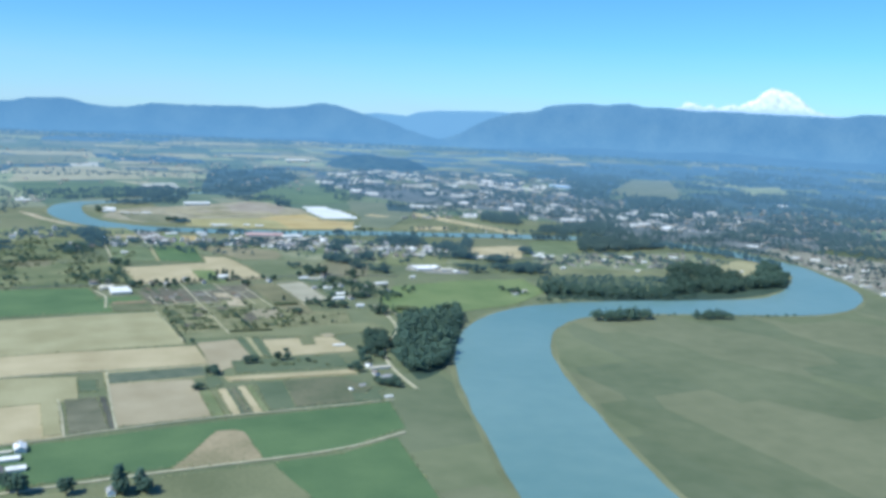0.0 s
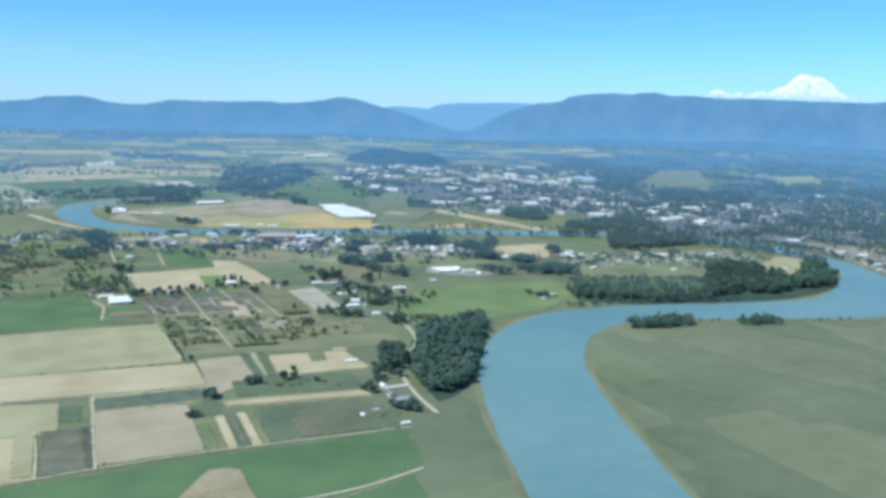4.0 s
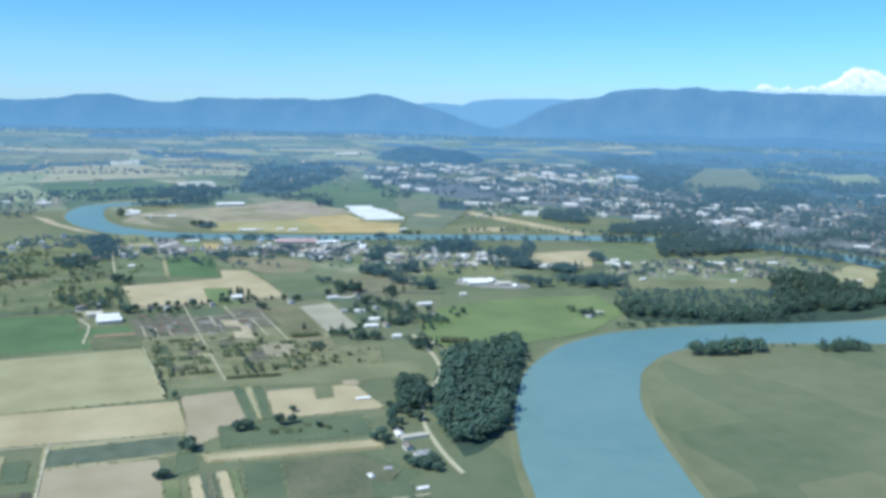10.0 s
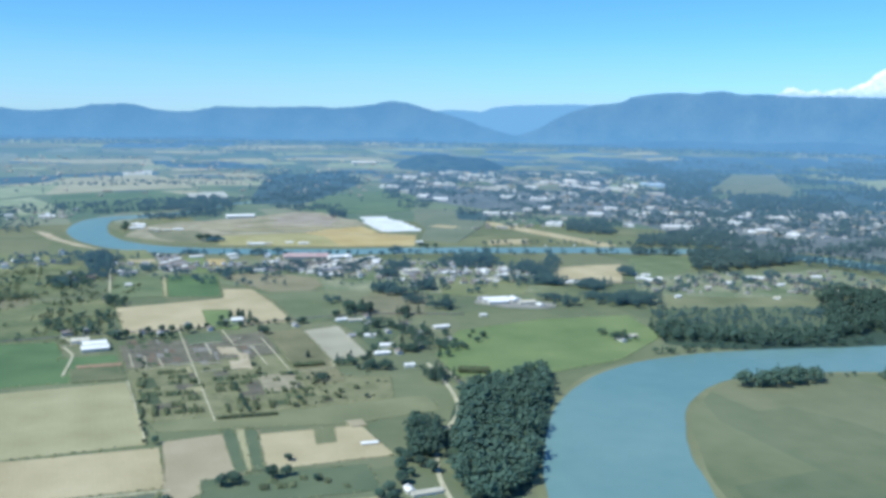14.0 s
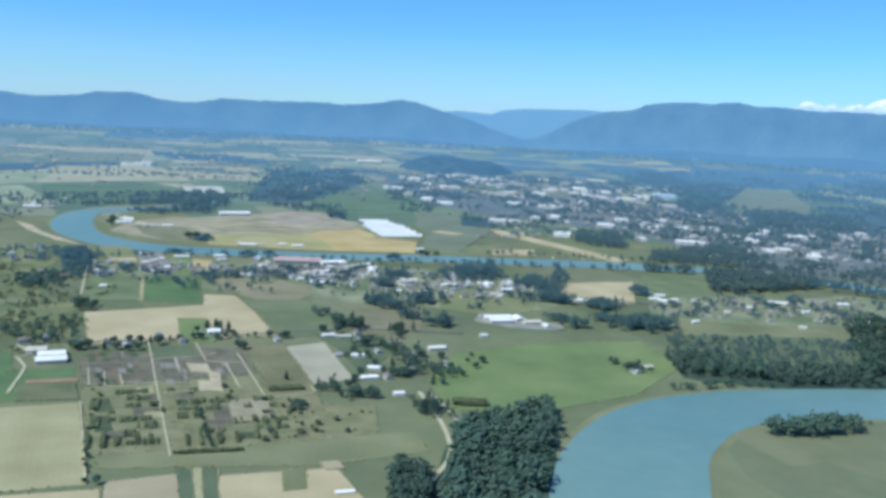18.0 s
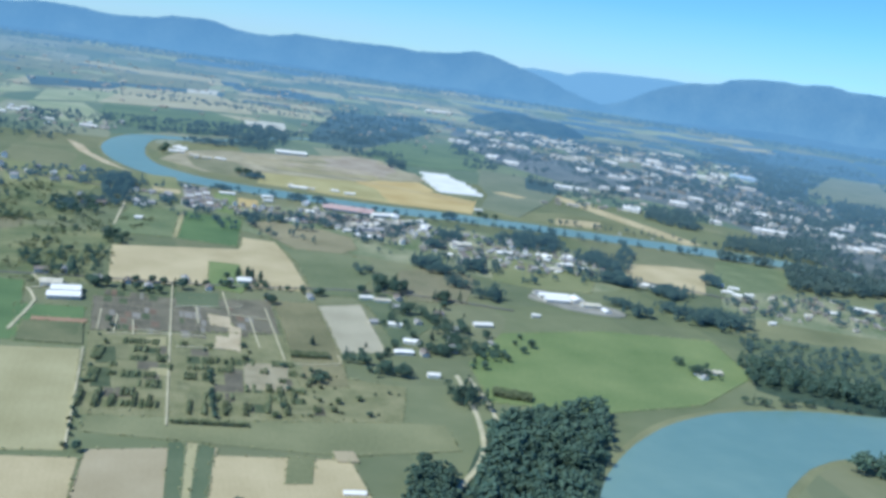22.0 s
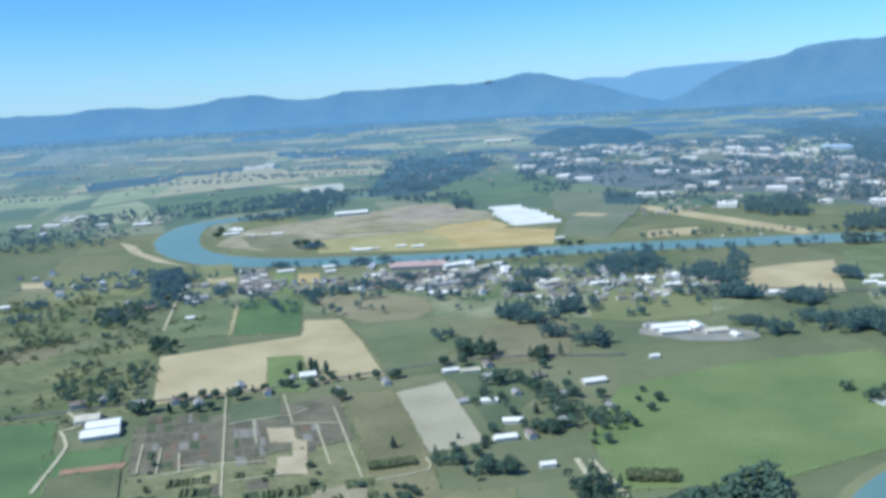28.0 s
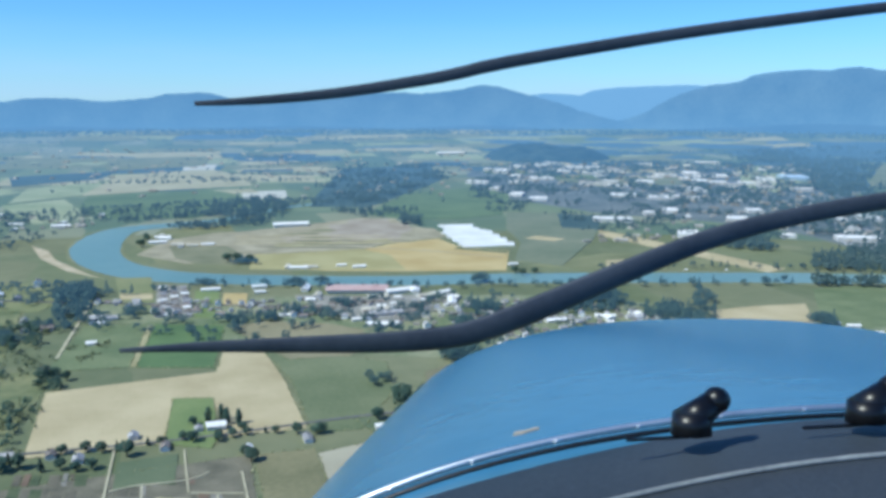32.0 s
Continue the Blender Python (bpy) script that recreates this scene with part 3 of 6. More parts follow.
field("brownish scrubby field among trees", material("brown_scrub", (0.16, 0.165, 0.095), (0.27, 0.245, 0.155), 0.03, 0.3), [(-182, 1254), (-143, 1307), (-109, 1280), (-101, 1181), (-149, 1156), (-168, 1194)])
field("yellow green field beside the white sheds", YELLOWGRASS, [(-107, 1390), (-70, 1400), (8, 1380), (6, 1310), (-49, 1285), (-93, 1289)])
field("tan bare field near the river", TAN, [(45, 1495), (90, 1524), (141, 1545), (128, 1400), (38, 1378)])
field("orange tan strip of bare ground", TAN, [(-74, 2008), (-20, 1950), (60, 1850), (155, 1732), (131, 1705), (31, 1828), (-71, 1953)], 0.35)
field("pale tan field by the river", TAN, [(-58, 1745), (8, 1777), (10, 1718), (-56, 1690)], 0.35)
field("pale tan strip beside the grass field", TAN, [(-776, 1413), (-741, 1420), (-709, 1380), (-742, 1373)])
field("brownish rough pasture", material("brown_pasture", (0.17, 0.17, 0.095), (0.27, 0.25, 0.155), 0.02, 0.2), [(-640, 1240), (-583, 1230), (-521, 1148), (-580, 1130)], 0.24, "field", 12)
field("bright green orchard plot", MEADOW, [(-480, 1476), (-453, 1478), (-404, 1370), (-426, 1368)], 0.3)
field("orange brown patch of dry grass", GOLD, [(-445, 1470), (-420, 1474), (-398, 1420), (-421, 1416)])
field("shrubby green pasture", PASTURE, [(-740, 1290), (-600, 1360), (-505, 1210), (-640, 1120)])
field("shrubby green pasture", PASTURE, [(-640, 1110), (-450, 1200), (-380, 1040), (-560, 950)], 0.2)
# the tongue of land inside the river's bend
field("green riverside grass", OLIVE, [(-735, 1870), (-650, 1930), (-612, 1868), (-530, 1736), (-520, 1690), (-470, 1590), (-600, 1612), (-690, 1720)], 0.18)
FALLOW = material("fallow_ground", (0.25, 0.235, 0.155), (0.44, 0.39, 0.27), 0.03, 0.3)
MAUVE = material("mauve_stubble", (0.29, 0.25, 0.19), (0.42, 0.37, 0.29), 0.03, 0.4, rows=4)
field("grey tan fallow ground on the tongue of land", FALLOW, [(-655, 1657), (-675, 1770), (-640, 1850), (-600, 1880), (-540, 1960), (-474, 2060), (-413, 2063), (-376, 1976), (-325, 1968), (-291, 1889), (-359, 1822), (-382, 1759), (-509, 1696), (-503, 1648), (-561, 1612)])
field("ripe golden grain field on the river's tongue of land", GOLD, [(-463, 1604), (-508, 1692), (-434, 1727), (-381, 1756), (-356, 1812), (-299, 1872), (-257, 1808), (-186, 1790), (-172, 1655), (-289, 1625), (-367, 1610)])
field("pale mauve stubble on the tongue of land", MAUVE, [(-530, 1838), (-400, 1935), (-362, 1900), (-352, 1850), (-480, 1770)], 0.27)
field("pale dry strip along the grain", STUBBLE, [(-512, 1770), (-370, 1850), (-352, 1828), (-500, 1748)], 0.3)
field("olive strip along the ripe grain", DARKCROP, [(-258, 1803), (-187, 1786), (-186, 1770), (-262, 1788)], 0.3)
field("grey fallow plot with rows of litter", MAUVE, [(-485, 2040), (-425, 2055), (-400, 1990), (-470, 1960)], 0.3)
for i in range(7):
    x, y = bed_rng.uniform(-545, -420), bed_rng.uniform(1800, 1920)
    field("dark scrubby patch on fallow ground", OLIVE, [(x - 22, y - 8), (x - 8, y + 6), (x + 16, y + 10), (x + 24, y + 2), (x + 4, y - 8)], 0.32, "field", 6)
field("yellow green end of the grain field", material("unripe_grain", (0.33, 0.30, 0.135), (0.43, 0.39, 0.20), 0.02, 0.7, rows=5), [(-507, 1688), (-435, 1730), (-383, 1763), (-333, 1725), (-289, 1633), (-366, 1613), (-473, 1598)], 0.26)
field("dull olive corner of the fallow ground", material("fallow_weed_cover", (0.17, 0.18, 0.105), (0.26, 0.255, 0.16), 0.03, 0.4), [(-643, 1722), (-572, 1747), (-519, 1685), (-497, 1618), (-547, 1615), (-593, 1645)], 0.26)
field("grey tan plot behind the fallow ground", MAUVE, [(-502, 1975), (-384, 2027), (-355, 1943), (-366, 1883), (-460, 1874)], 0.28)
for k in range(6):
    (x0, y0), (x1, y1) = ((-606, 1749), (-349, 1814)) if k % 2 else ((-552, 1741), (-384, 1768))
    dx, dy = bed_rng.uniform(-10, 26), k * 15 + bed_rng.uniform(-3, 3)
    a, b = bed_rng.uniform(0, 0.2), bed_rng.uniform(0.75, 1.0)
    x0, y0, x1, y1 = x0 + (x1 - x0) * a + dx, y0 + (y1 - y0) * a + dy, x0 + (x1 - x0) * b + dx, y0 + (y1 - y0) * b + dy
    field(("narrow brown strip across fallow ground", "narrow tan strip across fallow ground")[k % 2], (PLOUGH, TAN)[k % 2], [(x0, y0), (x1, y1), (x1 - 2, y1 + 6), (x0 - 2, y0 + 6)], 0.34, "field", 10)
field("brown track line through the grain", BROWN, [(-381, 1779), (-284, 1769), (-188, 1742), (-188, 1737), (-284, 1763), (-381, 1773)], 0.3)
field("olive field by the river", OLIVE, [(-150, 1690), (-60, 1798), (60, 1820), (120, 1720), (-60, 1680)])
# fields far across the valley: a loose patchwork first, then those that stand out
far_rng = random.Random(31)
FAR_KINDS = ((FARTAN, "pale tan field far across the valley"), (FARPALE, "pale green field far across the valley"), (FARGREEN, "dull green field far across the valley"),
             (FARPALE, "pale green field far across the valley"), (FARDULL, "grey green field far across the valley"), (FARDULL, "grey green field far across the valley"), (FARTAN, "pale tan field far across the valley"), (FARWOOD, "dark scrubby field far across the valley"))
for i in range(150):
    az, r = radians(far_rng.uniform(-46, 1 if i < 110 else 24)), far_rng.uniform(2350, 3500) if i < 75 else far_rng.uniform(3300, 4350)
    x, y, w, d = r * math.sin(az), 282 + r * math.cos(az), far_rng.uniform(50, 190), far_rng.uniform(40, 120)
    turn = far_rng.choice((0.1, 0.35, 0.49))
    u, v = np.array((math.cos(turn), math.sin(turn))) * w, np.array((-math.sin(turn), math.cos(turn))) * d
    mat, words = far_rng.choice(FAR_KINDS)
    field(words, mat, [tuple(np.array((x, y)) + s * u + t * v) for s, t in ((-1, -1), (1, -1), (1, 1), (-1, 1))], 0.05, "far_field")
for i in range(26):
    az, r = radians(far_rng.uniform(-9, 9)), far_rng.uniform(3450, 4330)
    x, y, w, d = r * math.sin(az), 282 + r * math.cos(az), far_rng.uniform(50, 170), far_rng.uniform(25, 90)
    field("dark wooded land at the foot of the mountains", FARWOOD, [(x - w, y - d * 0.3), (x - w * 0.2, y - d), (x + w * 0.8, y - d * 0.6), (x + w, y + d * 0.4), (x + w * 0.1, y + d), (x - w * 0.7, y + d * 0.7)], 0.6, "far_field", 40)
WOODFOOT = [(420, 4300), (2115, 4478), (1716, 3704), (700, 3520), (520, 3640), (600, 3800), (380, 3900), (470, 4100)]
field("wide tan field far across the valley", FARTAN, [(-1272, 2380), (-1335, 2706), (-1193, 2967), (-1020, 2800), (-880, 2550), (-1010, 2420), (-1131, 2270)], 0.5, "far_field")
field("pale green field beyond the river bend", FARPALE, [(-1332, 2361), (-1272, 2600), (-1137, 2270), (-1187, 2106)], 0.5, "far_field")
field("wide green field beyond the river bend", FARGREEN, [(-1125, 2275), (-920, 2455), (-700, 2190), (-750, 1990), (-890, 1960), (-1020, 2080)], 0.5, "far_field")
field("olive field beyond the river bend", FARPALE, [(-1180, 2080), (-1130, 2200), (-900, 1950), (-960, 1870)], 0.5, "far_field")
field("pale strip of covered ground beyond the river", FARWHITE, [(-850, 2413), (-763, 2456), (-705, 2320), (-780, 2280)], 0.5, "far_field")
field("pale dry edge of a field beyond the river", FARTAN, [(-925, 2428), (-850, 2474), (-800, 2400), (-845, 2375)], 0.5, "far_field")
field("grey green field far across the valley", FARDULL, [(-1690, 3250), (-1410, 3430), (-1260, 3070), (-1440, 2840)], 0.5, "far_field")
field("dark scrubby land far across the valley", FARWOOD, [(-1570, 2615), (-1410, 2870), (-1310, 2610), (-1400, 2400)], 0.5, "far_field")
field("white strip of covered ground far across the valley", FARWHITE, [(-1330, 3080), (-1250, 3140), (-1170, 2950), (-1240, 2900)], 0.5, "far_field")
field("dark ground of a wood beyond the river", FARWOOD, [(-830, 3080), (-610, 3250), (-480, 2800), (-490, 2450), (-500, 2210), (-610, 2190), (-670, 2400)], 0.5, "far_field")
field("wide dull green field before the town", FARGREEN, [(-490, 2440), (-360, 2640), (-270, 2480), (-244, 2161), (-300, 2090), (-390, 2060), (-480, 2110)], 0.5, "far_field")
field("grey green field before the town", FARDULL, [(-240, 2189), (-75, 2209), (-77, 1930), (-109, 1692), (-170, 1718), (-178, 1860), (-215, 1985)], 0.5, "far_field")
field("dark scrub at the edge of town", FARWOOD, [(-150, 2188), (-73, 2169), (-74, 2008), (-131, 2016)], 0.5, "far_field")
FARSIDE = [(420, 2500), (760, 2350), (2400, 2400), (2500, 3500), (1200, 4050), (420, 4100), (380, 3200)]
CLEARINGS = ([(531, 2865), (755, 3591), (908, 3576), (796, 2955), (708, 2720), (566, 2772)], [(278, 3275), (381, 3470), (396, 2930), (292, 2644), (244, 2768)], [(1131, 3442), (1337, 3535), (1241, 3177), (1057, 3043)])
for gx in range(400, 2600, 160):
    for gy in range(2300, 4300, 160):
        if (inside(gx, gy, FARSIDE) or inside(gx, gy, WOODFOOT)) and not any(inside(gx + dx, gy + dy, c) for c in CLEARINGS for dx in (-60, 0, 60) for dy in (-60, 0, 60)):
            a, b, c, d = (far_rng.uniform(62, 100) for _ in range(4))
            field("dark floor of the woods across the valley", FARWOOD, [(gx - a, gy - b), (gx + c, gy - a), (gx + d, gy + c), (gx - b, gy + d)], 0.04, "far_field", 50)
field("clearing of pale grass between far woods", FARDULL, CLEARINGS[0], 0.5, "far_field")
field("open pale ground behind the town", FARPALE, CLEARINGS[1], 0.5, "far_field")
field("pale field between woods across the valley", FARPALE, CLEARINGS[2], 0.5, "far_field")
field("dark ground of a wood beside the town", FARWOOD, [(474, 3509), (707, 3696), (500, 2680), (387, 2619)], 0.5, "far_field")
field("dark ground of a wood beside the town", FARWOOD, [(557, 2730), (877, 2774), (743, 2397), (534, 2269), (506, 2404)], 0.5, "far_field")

FLOOR = material("woodland_undergrowth", (0.035, 0.062, 0.048), (0.075, 0.11, 0.07), 0.01, 0.2)
field("dark undergrowth of the wooded river point", FLOOR, [(135, 1100), (263, 1100), (400, 1155), (490, 1236), (535, 1340), (545, 1440), (500, 1340), (414, 1290), (288, 1285), (130, 1185)], 0.02, "woodland_floor", 15)
field("dull green rough grass behind the river trees", DARKCROP, [(140, 1168), (225, 1165), (305, 1190), (335, 1290), (240, 1275), (140, 1255)], 0.05, "woodland_floor", 15)
field("olive meadow beside the houses on the river point", OLIVE, [(135, 1258), (240, 1280), (335, 1300), (330, 1325), (290, 1345), (150, 1330)], 0.05, "woodland_floor", 15)
field("yellowish dry yard between two dark groves", STUBBLE, [(430, 1290), (452, 1282), (492, 1345), (540, 1452), (515, 1500), (466, 1440), (440, 1370)], 0.05, "woodland_floor", 12)
field("dull green field beside the tan one", DULLGREEN, [(136, 1440), (222, 1495), (248, 1640), (150, 1606)], 0.05, "woodland_floor", 15)
field("dark undergrowth of the riverside wood", FLOOR, [(-45, 800), (-40, 945), (20, 990), (24, 900), (8, 760), (-23, 715)], 0.02, "woodland_floor", 12)
GARDENS = material("village_gardens", (0.115, 0.165, 0.078), (0.33, 0.33, 0.21), 0.022, 0.2)
field("gardens and lanes between houses on the river point", GARDENS, [(145, 1400), (155, 1335), (300, 1345), (390, 1385), (450, 1410), (470, 1500), (430, 1560), (330, 1500), (250, 1490), (150, 1440)], 0.06, "woodland_floor", 15)
field("pale ground between houses on the outer river bank", material("bank_settlement", (0.15, 0.165, 0.12), (0.42, 0.39, 0.31), 0.03, 0.15), [(590, 1600), (614, 1470), (620, 1370), (628, 1280), (640, 1200), (760, 1250), (820, 1480), (720, 1640), (610, 1680)], 0.05, "woodland_floor", 20)
# streets and gardens with distance haze painted into colour and glow
TOWNLAND = hazy("hazed_town_land", (0.075, 0.10, 0.085), (0.23, 0.23, 0.20), 0.014, 0.66, 1100, 4500)
field("gardens and yards of the riverside village", GARDENS, [(-600, 1390), (-430, 1450), (-260, 1500), (-80, 1530), (30, 1480), (20, 1330), (-190, 1290), (-420, 1310)], 0.02, "woodland_floor", 20)
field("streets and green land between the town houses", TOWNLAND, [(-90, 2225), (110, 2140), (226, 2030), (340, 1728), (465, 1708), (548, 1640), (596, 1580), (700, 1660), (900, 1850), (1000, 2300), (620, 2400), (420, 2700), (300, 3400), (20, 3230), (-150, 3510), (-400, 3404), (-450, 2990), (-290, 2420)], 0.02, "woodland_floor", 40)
YARD = material("concrete_yard", (0.22, 0.22, 0.19), (0.36, 0.35, 0.30), 0.05, 0.4)
field("pale concrete yard round the packing shed", YARD, [(-368, 1474), (-300, 1484), (-245, 1500), (-218, 1450), (-232, 1396), (-292, 1404), (-340, 1442)], 0.24, "yard", 8)
field("gravel yard between white sheds at the meadow", YARD, [(-52, 1246), (-40, 1272), (30, 1262), (34, 1236), (-20, 1230)], 0.24, "yard", 6)
field("pale gravel ground under rows of small homes", YARD, [(-462, 1362), (-430, 1366), (-500, 1494), (-532, 1490)], 0.24, "yard")
field("small tan plot behind the greenhouses", TAN, [(-178, 1896), (-132, 1880), (-118, 1905), (-162, 1925)], 0.35)
field("dull brown grass by the barns", material("brown_grass", (0.115, 0.14, 0.072), (0.19, 0.195, 0.105), 0.04, 0.4), [(-362, 936), (-327, 952), (-306, 918), (-343, 903)], 0.38)
field("pale green strip of young crop", STUBBLE, [(-286, 610), (-276, 616), (-246, 553), (-256, 549)], 0.42)
field("purplish brown middle of the olive field", material("fallow_weeds", (0.115, 0.135, 0.075), (0.195, 0.19, 0.115), 0.03, 0.3), [(-126, 694), (-82, 711), (-52, 688), (-62, 650), (-104, 632)], 0.4)
field("cream stripe of dry grass beside the garden plot", TAN, [(-172, 693), (-74, 733), (-68, 724), (-166, 687)], 0.42)
field("olive grass south of the dirt track", OLIVE, [(-286, 424), (-172, 488), (-100, 522), (-68, 477), (-110, 400), (-180, 340), (-260, 380)], 0.36)
field("dark green plot by the farm houses", DARKCROP, [(-67, 670), (-44, 673), (-40, 655), (-62, 651)], 0.42)
field("small brown plot beside the tan field", BROWN, [(-118, 850), (-108, 855), (-102, 845), (-112, 840)], 0.48)

# tracks, lanes and roads
lane("pale farm track between the fields", TRACK, [(-273, 700), (-258, 664), (-237, 616), (-214, 566)], 0.85)
lane("pale farm track between the fields", TRACK, [(-440, 612), (-340, 666), (-272, 696), (-192, 728)], 0.8, 0.82)
lane("pale farm track along the green crop", TRACK, [(-330, 505), (-267, 534), (-218, 566), (-156, 601), (-118, 619), (-32, 660)], 0.7, 0.84)
lane("pale farm track between two plots", TRACK, [(-278, 620), (-262, 590), (-243, 550)], 0.9, 0.86)
lane("pale dirt track across green crop", TRACK, [(-300, 430), (-172, 497), (-68, 549), (-20, 590)], 1.1)
lane("pale headland beside the stubble", TRACK, [(-303, 914), (-268, 852), (-235, 793)], 0.6, 0.9)
lane("pale lane through the nursery", TRACK, [(-326, 1073), (-300, 1022), (-272, 967), (-206, 838)], 0.6, 0.94)
lane("country road between the farms", ASPHALT, [(-700, 880), (-425, 1030), (-300, 1092), (-170, 1170), (-60, 1190)], 1.5, 0.84)
lane("road through the riverside village", ASPHALT, [(-760, 1380), (-560, 1400), (-420, 1420), (-250, 1440), (-60, 1420), (180, 1400)], 2.4, 0.88)
lane("pale lane to the riverside woods", TRACK, [(-70, 1000), (-50, 960), (-40, 930)], 1.3)
lane("winding track beside the riverside wood", TRACK, [(-15, 690), (-30, 722), (-47, 775), (-50, 830), (-43, 880), (-52, 930), (-78, 1000)], 1.5)
for i, points in enumerate((((-298, 1022), (-287, 1032), (-265, 1043), (-258, 1055)), ((-285, 1032), (-266, 997)), ((-286, 1080), (-257, 1029)), ((-242, 1031), (-210, 974)), ((-241, 1059), (-187, 961)), ((-306, 944), (-270, 966)), ((-257, 947), (-232, 959)), ((-179, 959), (-154, 975), (-160, 990)), ((-256, 1029), (-229, 1034)),
                            ((-296, 960), (-249, 974)), ((-335, 986), (-314, 947)), ((-320, 982), (-303, 949)), ((-305, 977), (-290, 951)))):
    lane("pale path between nursery beds", TRACK, points, 0.5, 0.85 + 0.02 * i)
lane("pale lane to the farm houses", TRACK, [(-469, 1225), (-505, 1300), (-555, 1405)], 1.2, 0.92)
lane("gravel yard drive by the white barns", TRACK, [(-420, 1030), (-395, 1009), (-402, 998), (-382, 978), (-358, 917)], 1.1, 0.9)


# ---- mountains and far hills: the distance, its haze painted as glow ----
def ridge(name, label, mat, profile, near, far, foot, seed, rough, step=0.25, category="mountain"):
    """A mountain front on a circle round the valley; profile: (azimuth, elevation of the crest) in degrees, seen from the middle of the flight."""
    eye = Vector((0, 282, 212))
    az = np.arange(profile[0][0], profile[-1][0] + 0.01, step)
    el = np.interp(az, [p[0] for p in profile], [p[1] for p in profile])
    verts, faces, rows = [], [], 14
    for i, (a, e) in enumerate(zip(az, el)):
        crest = eye.z + far * math.tan(radians(e))
        for j in range(rows + 1):
            s = j / rows
            r = near + (far - near) * s + 60 * noise.noise(Vector((a * 0.5, s * 2, seed))) * s * (1 - s)
            z = foot + (crest - foot) * s ** 1.25
            z += rough * (noise.noise(Vector((a * 0.55, s * 2.5, seed))) + 0.5 * noise.noise(Vector((a * 1.7, s * 5, seed)))) * math.sin(math.pi * min(1, s * 1.0)) * 0.8
            z += rough * 0.55 * (0.28 - abs(noise.noise(Vector((a * 0.9 + 0.6 * s, s * 1.2, seed + 9))))) * 4 * s * (1 - s)
            z += rough * (0.16 * noise.noise(Vector((a * 2.2, s * 3, seed + 5))) + 0.22 * noise.noise(Vector((a * 5.5, s * 4, seed + 6)))) * s
            verts.append((eye.x + r * math.sin(radians(a)), eye.y + r * math.cos(radians(a)), max(z, foot)))
        verts.append((eye.x + (far + 40) * math.sin(radians(a)), eye.y + (far + 40) * math.cos(radians(a)), foot))
        if i:
            k = rows + 2
            for j in range(rows + 1):
                b = (i - 1) * k + j
                faces.append((b, b + 1, b + 1 + k, b + k))
    me = mesh(name, verts, [f[::-1] for f in faces], mat, True)
    return tagged(new(name, me), label, category, kind="structure")


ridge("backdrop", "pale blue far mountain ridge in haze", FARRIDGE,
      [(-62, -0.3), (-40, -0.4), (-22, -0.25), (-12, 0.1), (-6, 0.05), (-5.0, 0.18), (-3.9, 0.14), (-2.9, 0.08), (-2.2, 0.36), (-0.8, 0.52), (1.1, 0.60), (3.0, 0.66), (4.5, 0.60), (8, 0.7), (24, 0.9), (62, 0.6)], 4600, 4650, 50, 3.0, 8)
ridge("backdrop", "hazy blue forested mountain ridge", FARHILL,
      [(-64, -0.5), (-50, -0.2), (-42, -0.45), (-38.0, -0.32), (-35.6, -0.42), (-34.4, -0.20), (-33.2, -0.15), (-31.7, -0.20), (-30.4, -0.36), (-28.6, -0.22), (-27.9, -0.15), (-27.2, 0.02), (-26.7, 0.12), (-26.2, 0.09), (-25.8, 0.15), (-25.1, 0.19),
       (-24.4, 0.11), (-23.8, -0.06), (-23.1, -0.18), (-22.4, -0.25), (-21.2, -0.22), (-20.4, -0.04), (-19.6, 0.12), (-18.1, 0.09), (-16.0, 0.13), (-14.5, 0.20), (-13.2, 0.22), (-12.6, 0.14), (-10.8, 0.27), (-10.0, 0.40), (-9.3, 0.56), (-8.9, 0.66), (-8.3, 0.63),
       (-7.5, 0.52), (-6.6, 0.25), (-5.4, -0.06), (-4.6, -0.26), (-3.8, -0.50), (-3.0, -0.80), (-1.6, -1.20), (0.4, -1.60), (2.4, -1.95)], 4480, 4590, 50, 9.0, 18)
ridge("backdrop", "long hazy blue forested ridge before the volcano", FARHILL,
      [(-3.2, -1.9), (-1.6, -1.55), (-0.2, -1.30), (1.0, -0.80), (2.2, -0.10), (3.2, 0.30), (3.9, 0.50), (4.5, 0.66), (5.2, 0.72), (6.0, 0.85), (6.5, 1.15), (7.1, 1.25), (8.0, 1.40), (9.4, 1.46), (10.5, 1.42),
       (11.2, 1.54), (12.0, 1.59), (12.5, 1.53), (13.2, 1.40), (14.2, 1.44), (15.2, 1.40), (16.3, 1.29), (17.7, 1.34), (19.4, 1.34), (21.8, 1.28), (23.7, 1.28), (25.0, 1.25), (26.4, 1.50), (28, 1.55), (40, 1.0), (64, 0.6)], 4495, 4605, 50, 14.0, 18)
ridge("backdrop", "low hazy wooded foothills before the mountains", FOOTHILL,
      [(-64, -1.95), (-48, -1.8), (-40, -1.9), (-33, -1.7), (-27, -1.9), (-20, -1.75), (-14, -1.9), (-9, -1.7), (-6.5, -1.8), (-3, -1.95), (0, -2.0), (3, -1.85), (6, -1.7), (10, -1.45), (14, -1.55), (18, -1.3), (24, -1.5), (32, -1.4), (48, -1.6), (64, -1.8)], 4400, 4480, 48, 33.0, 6)
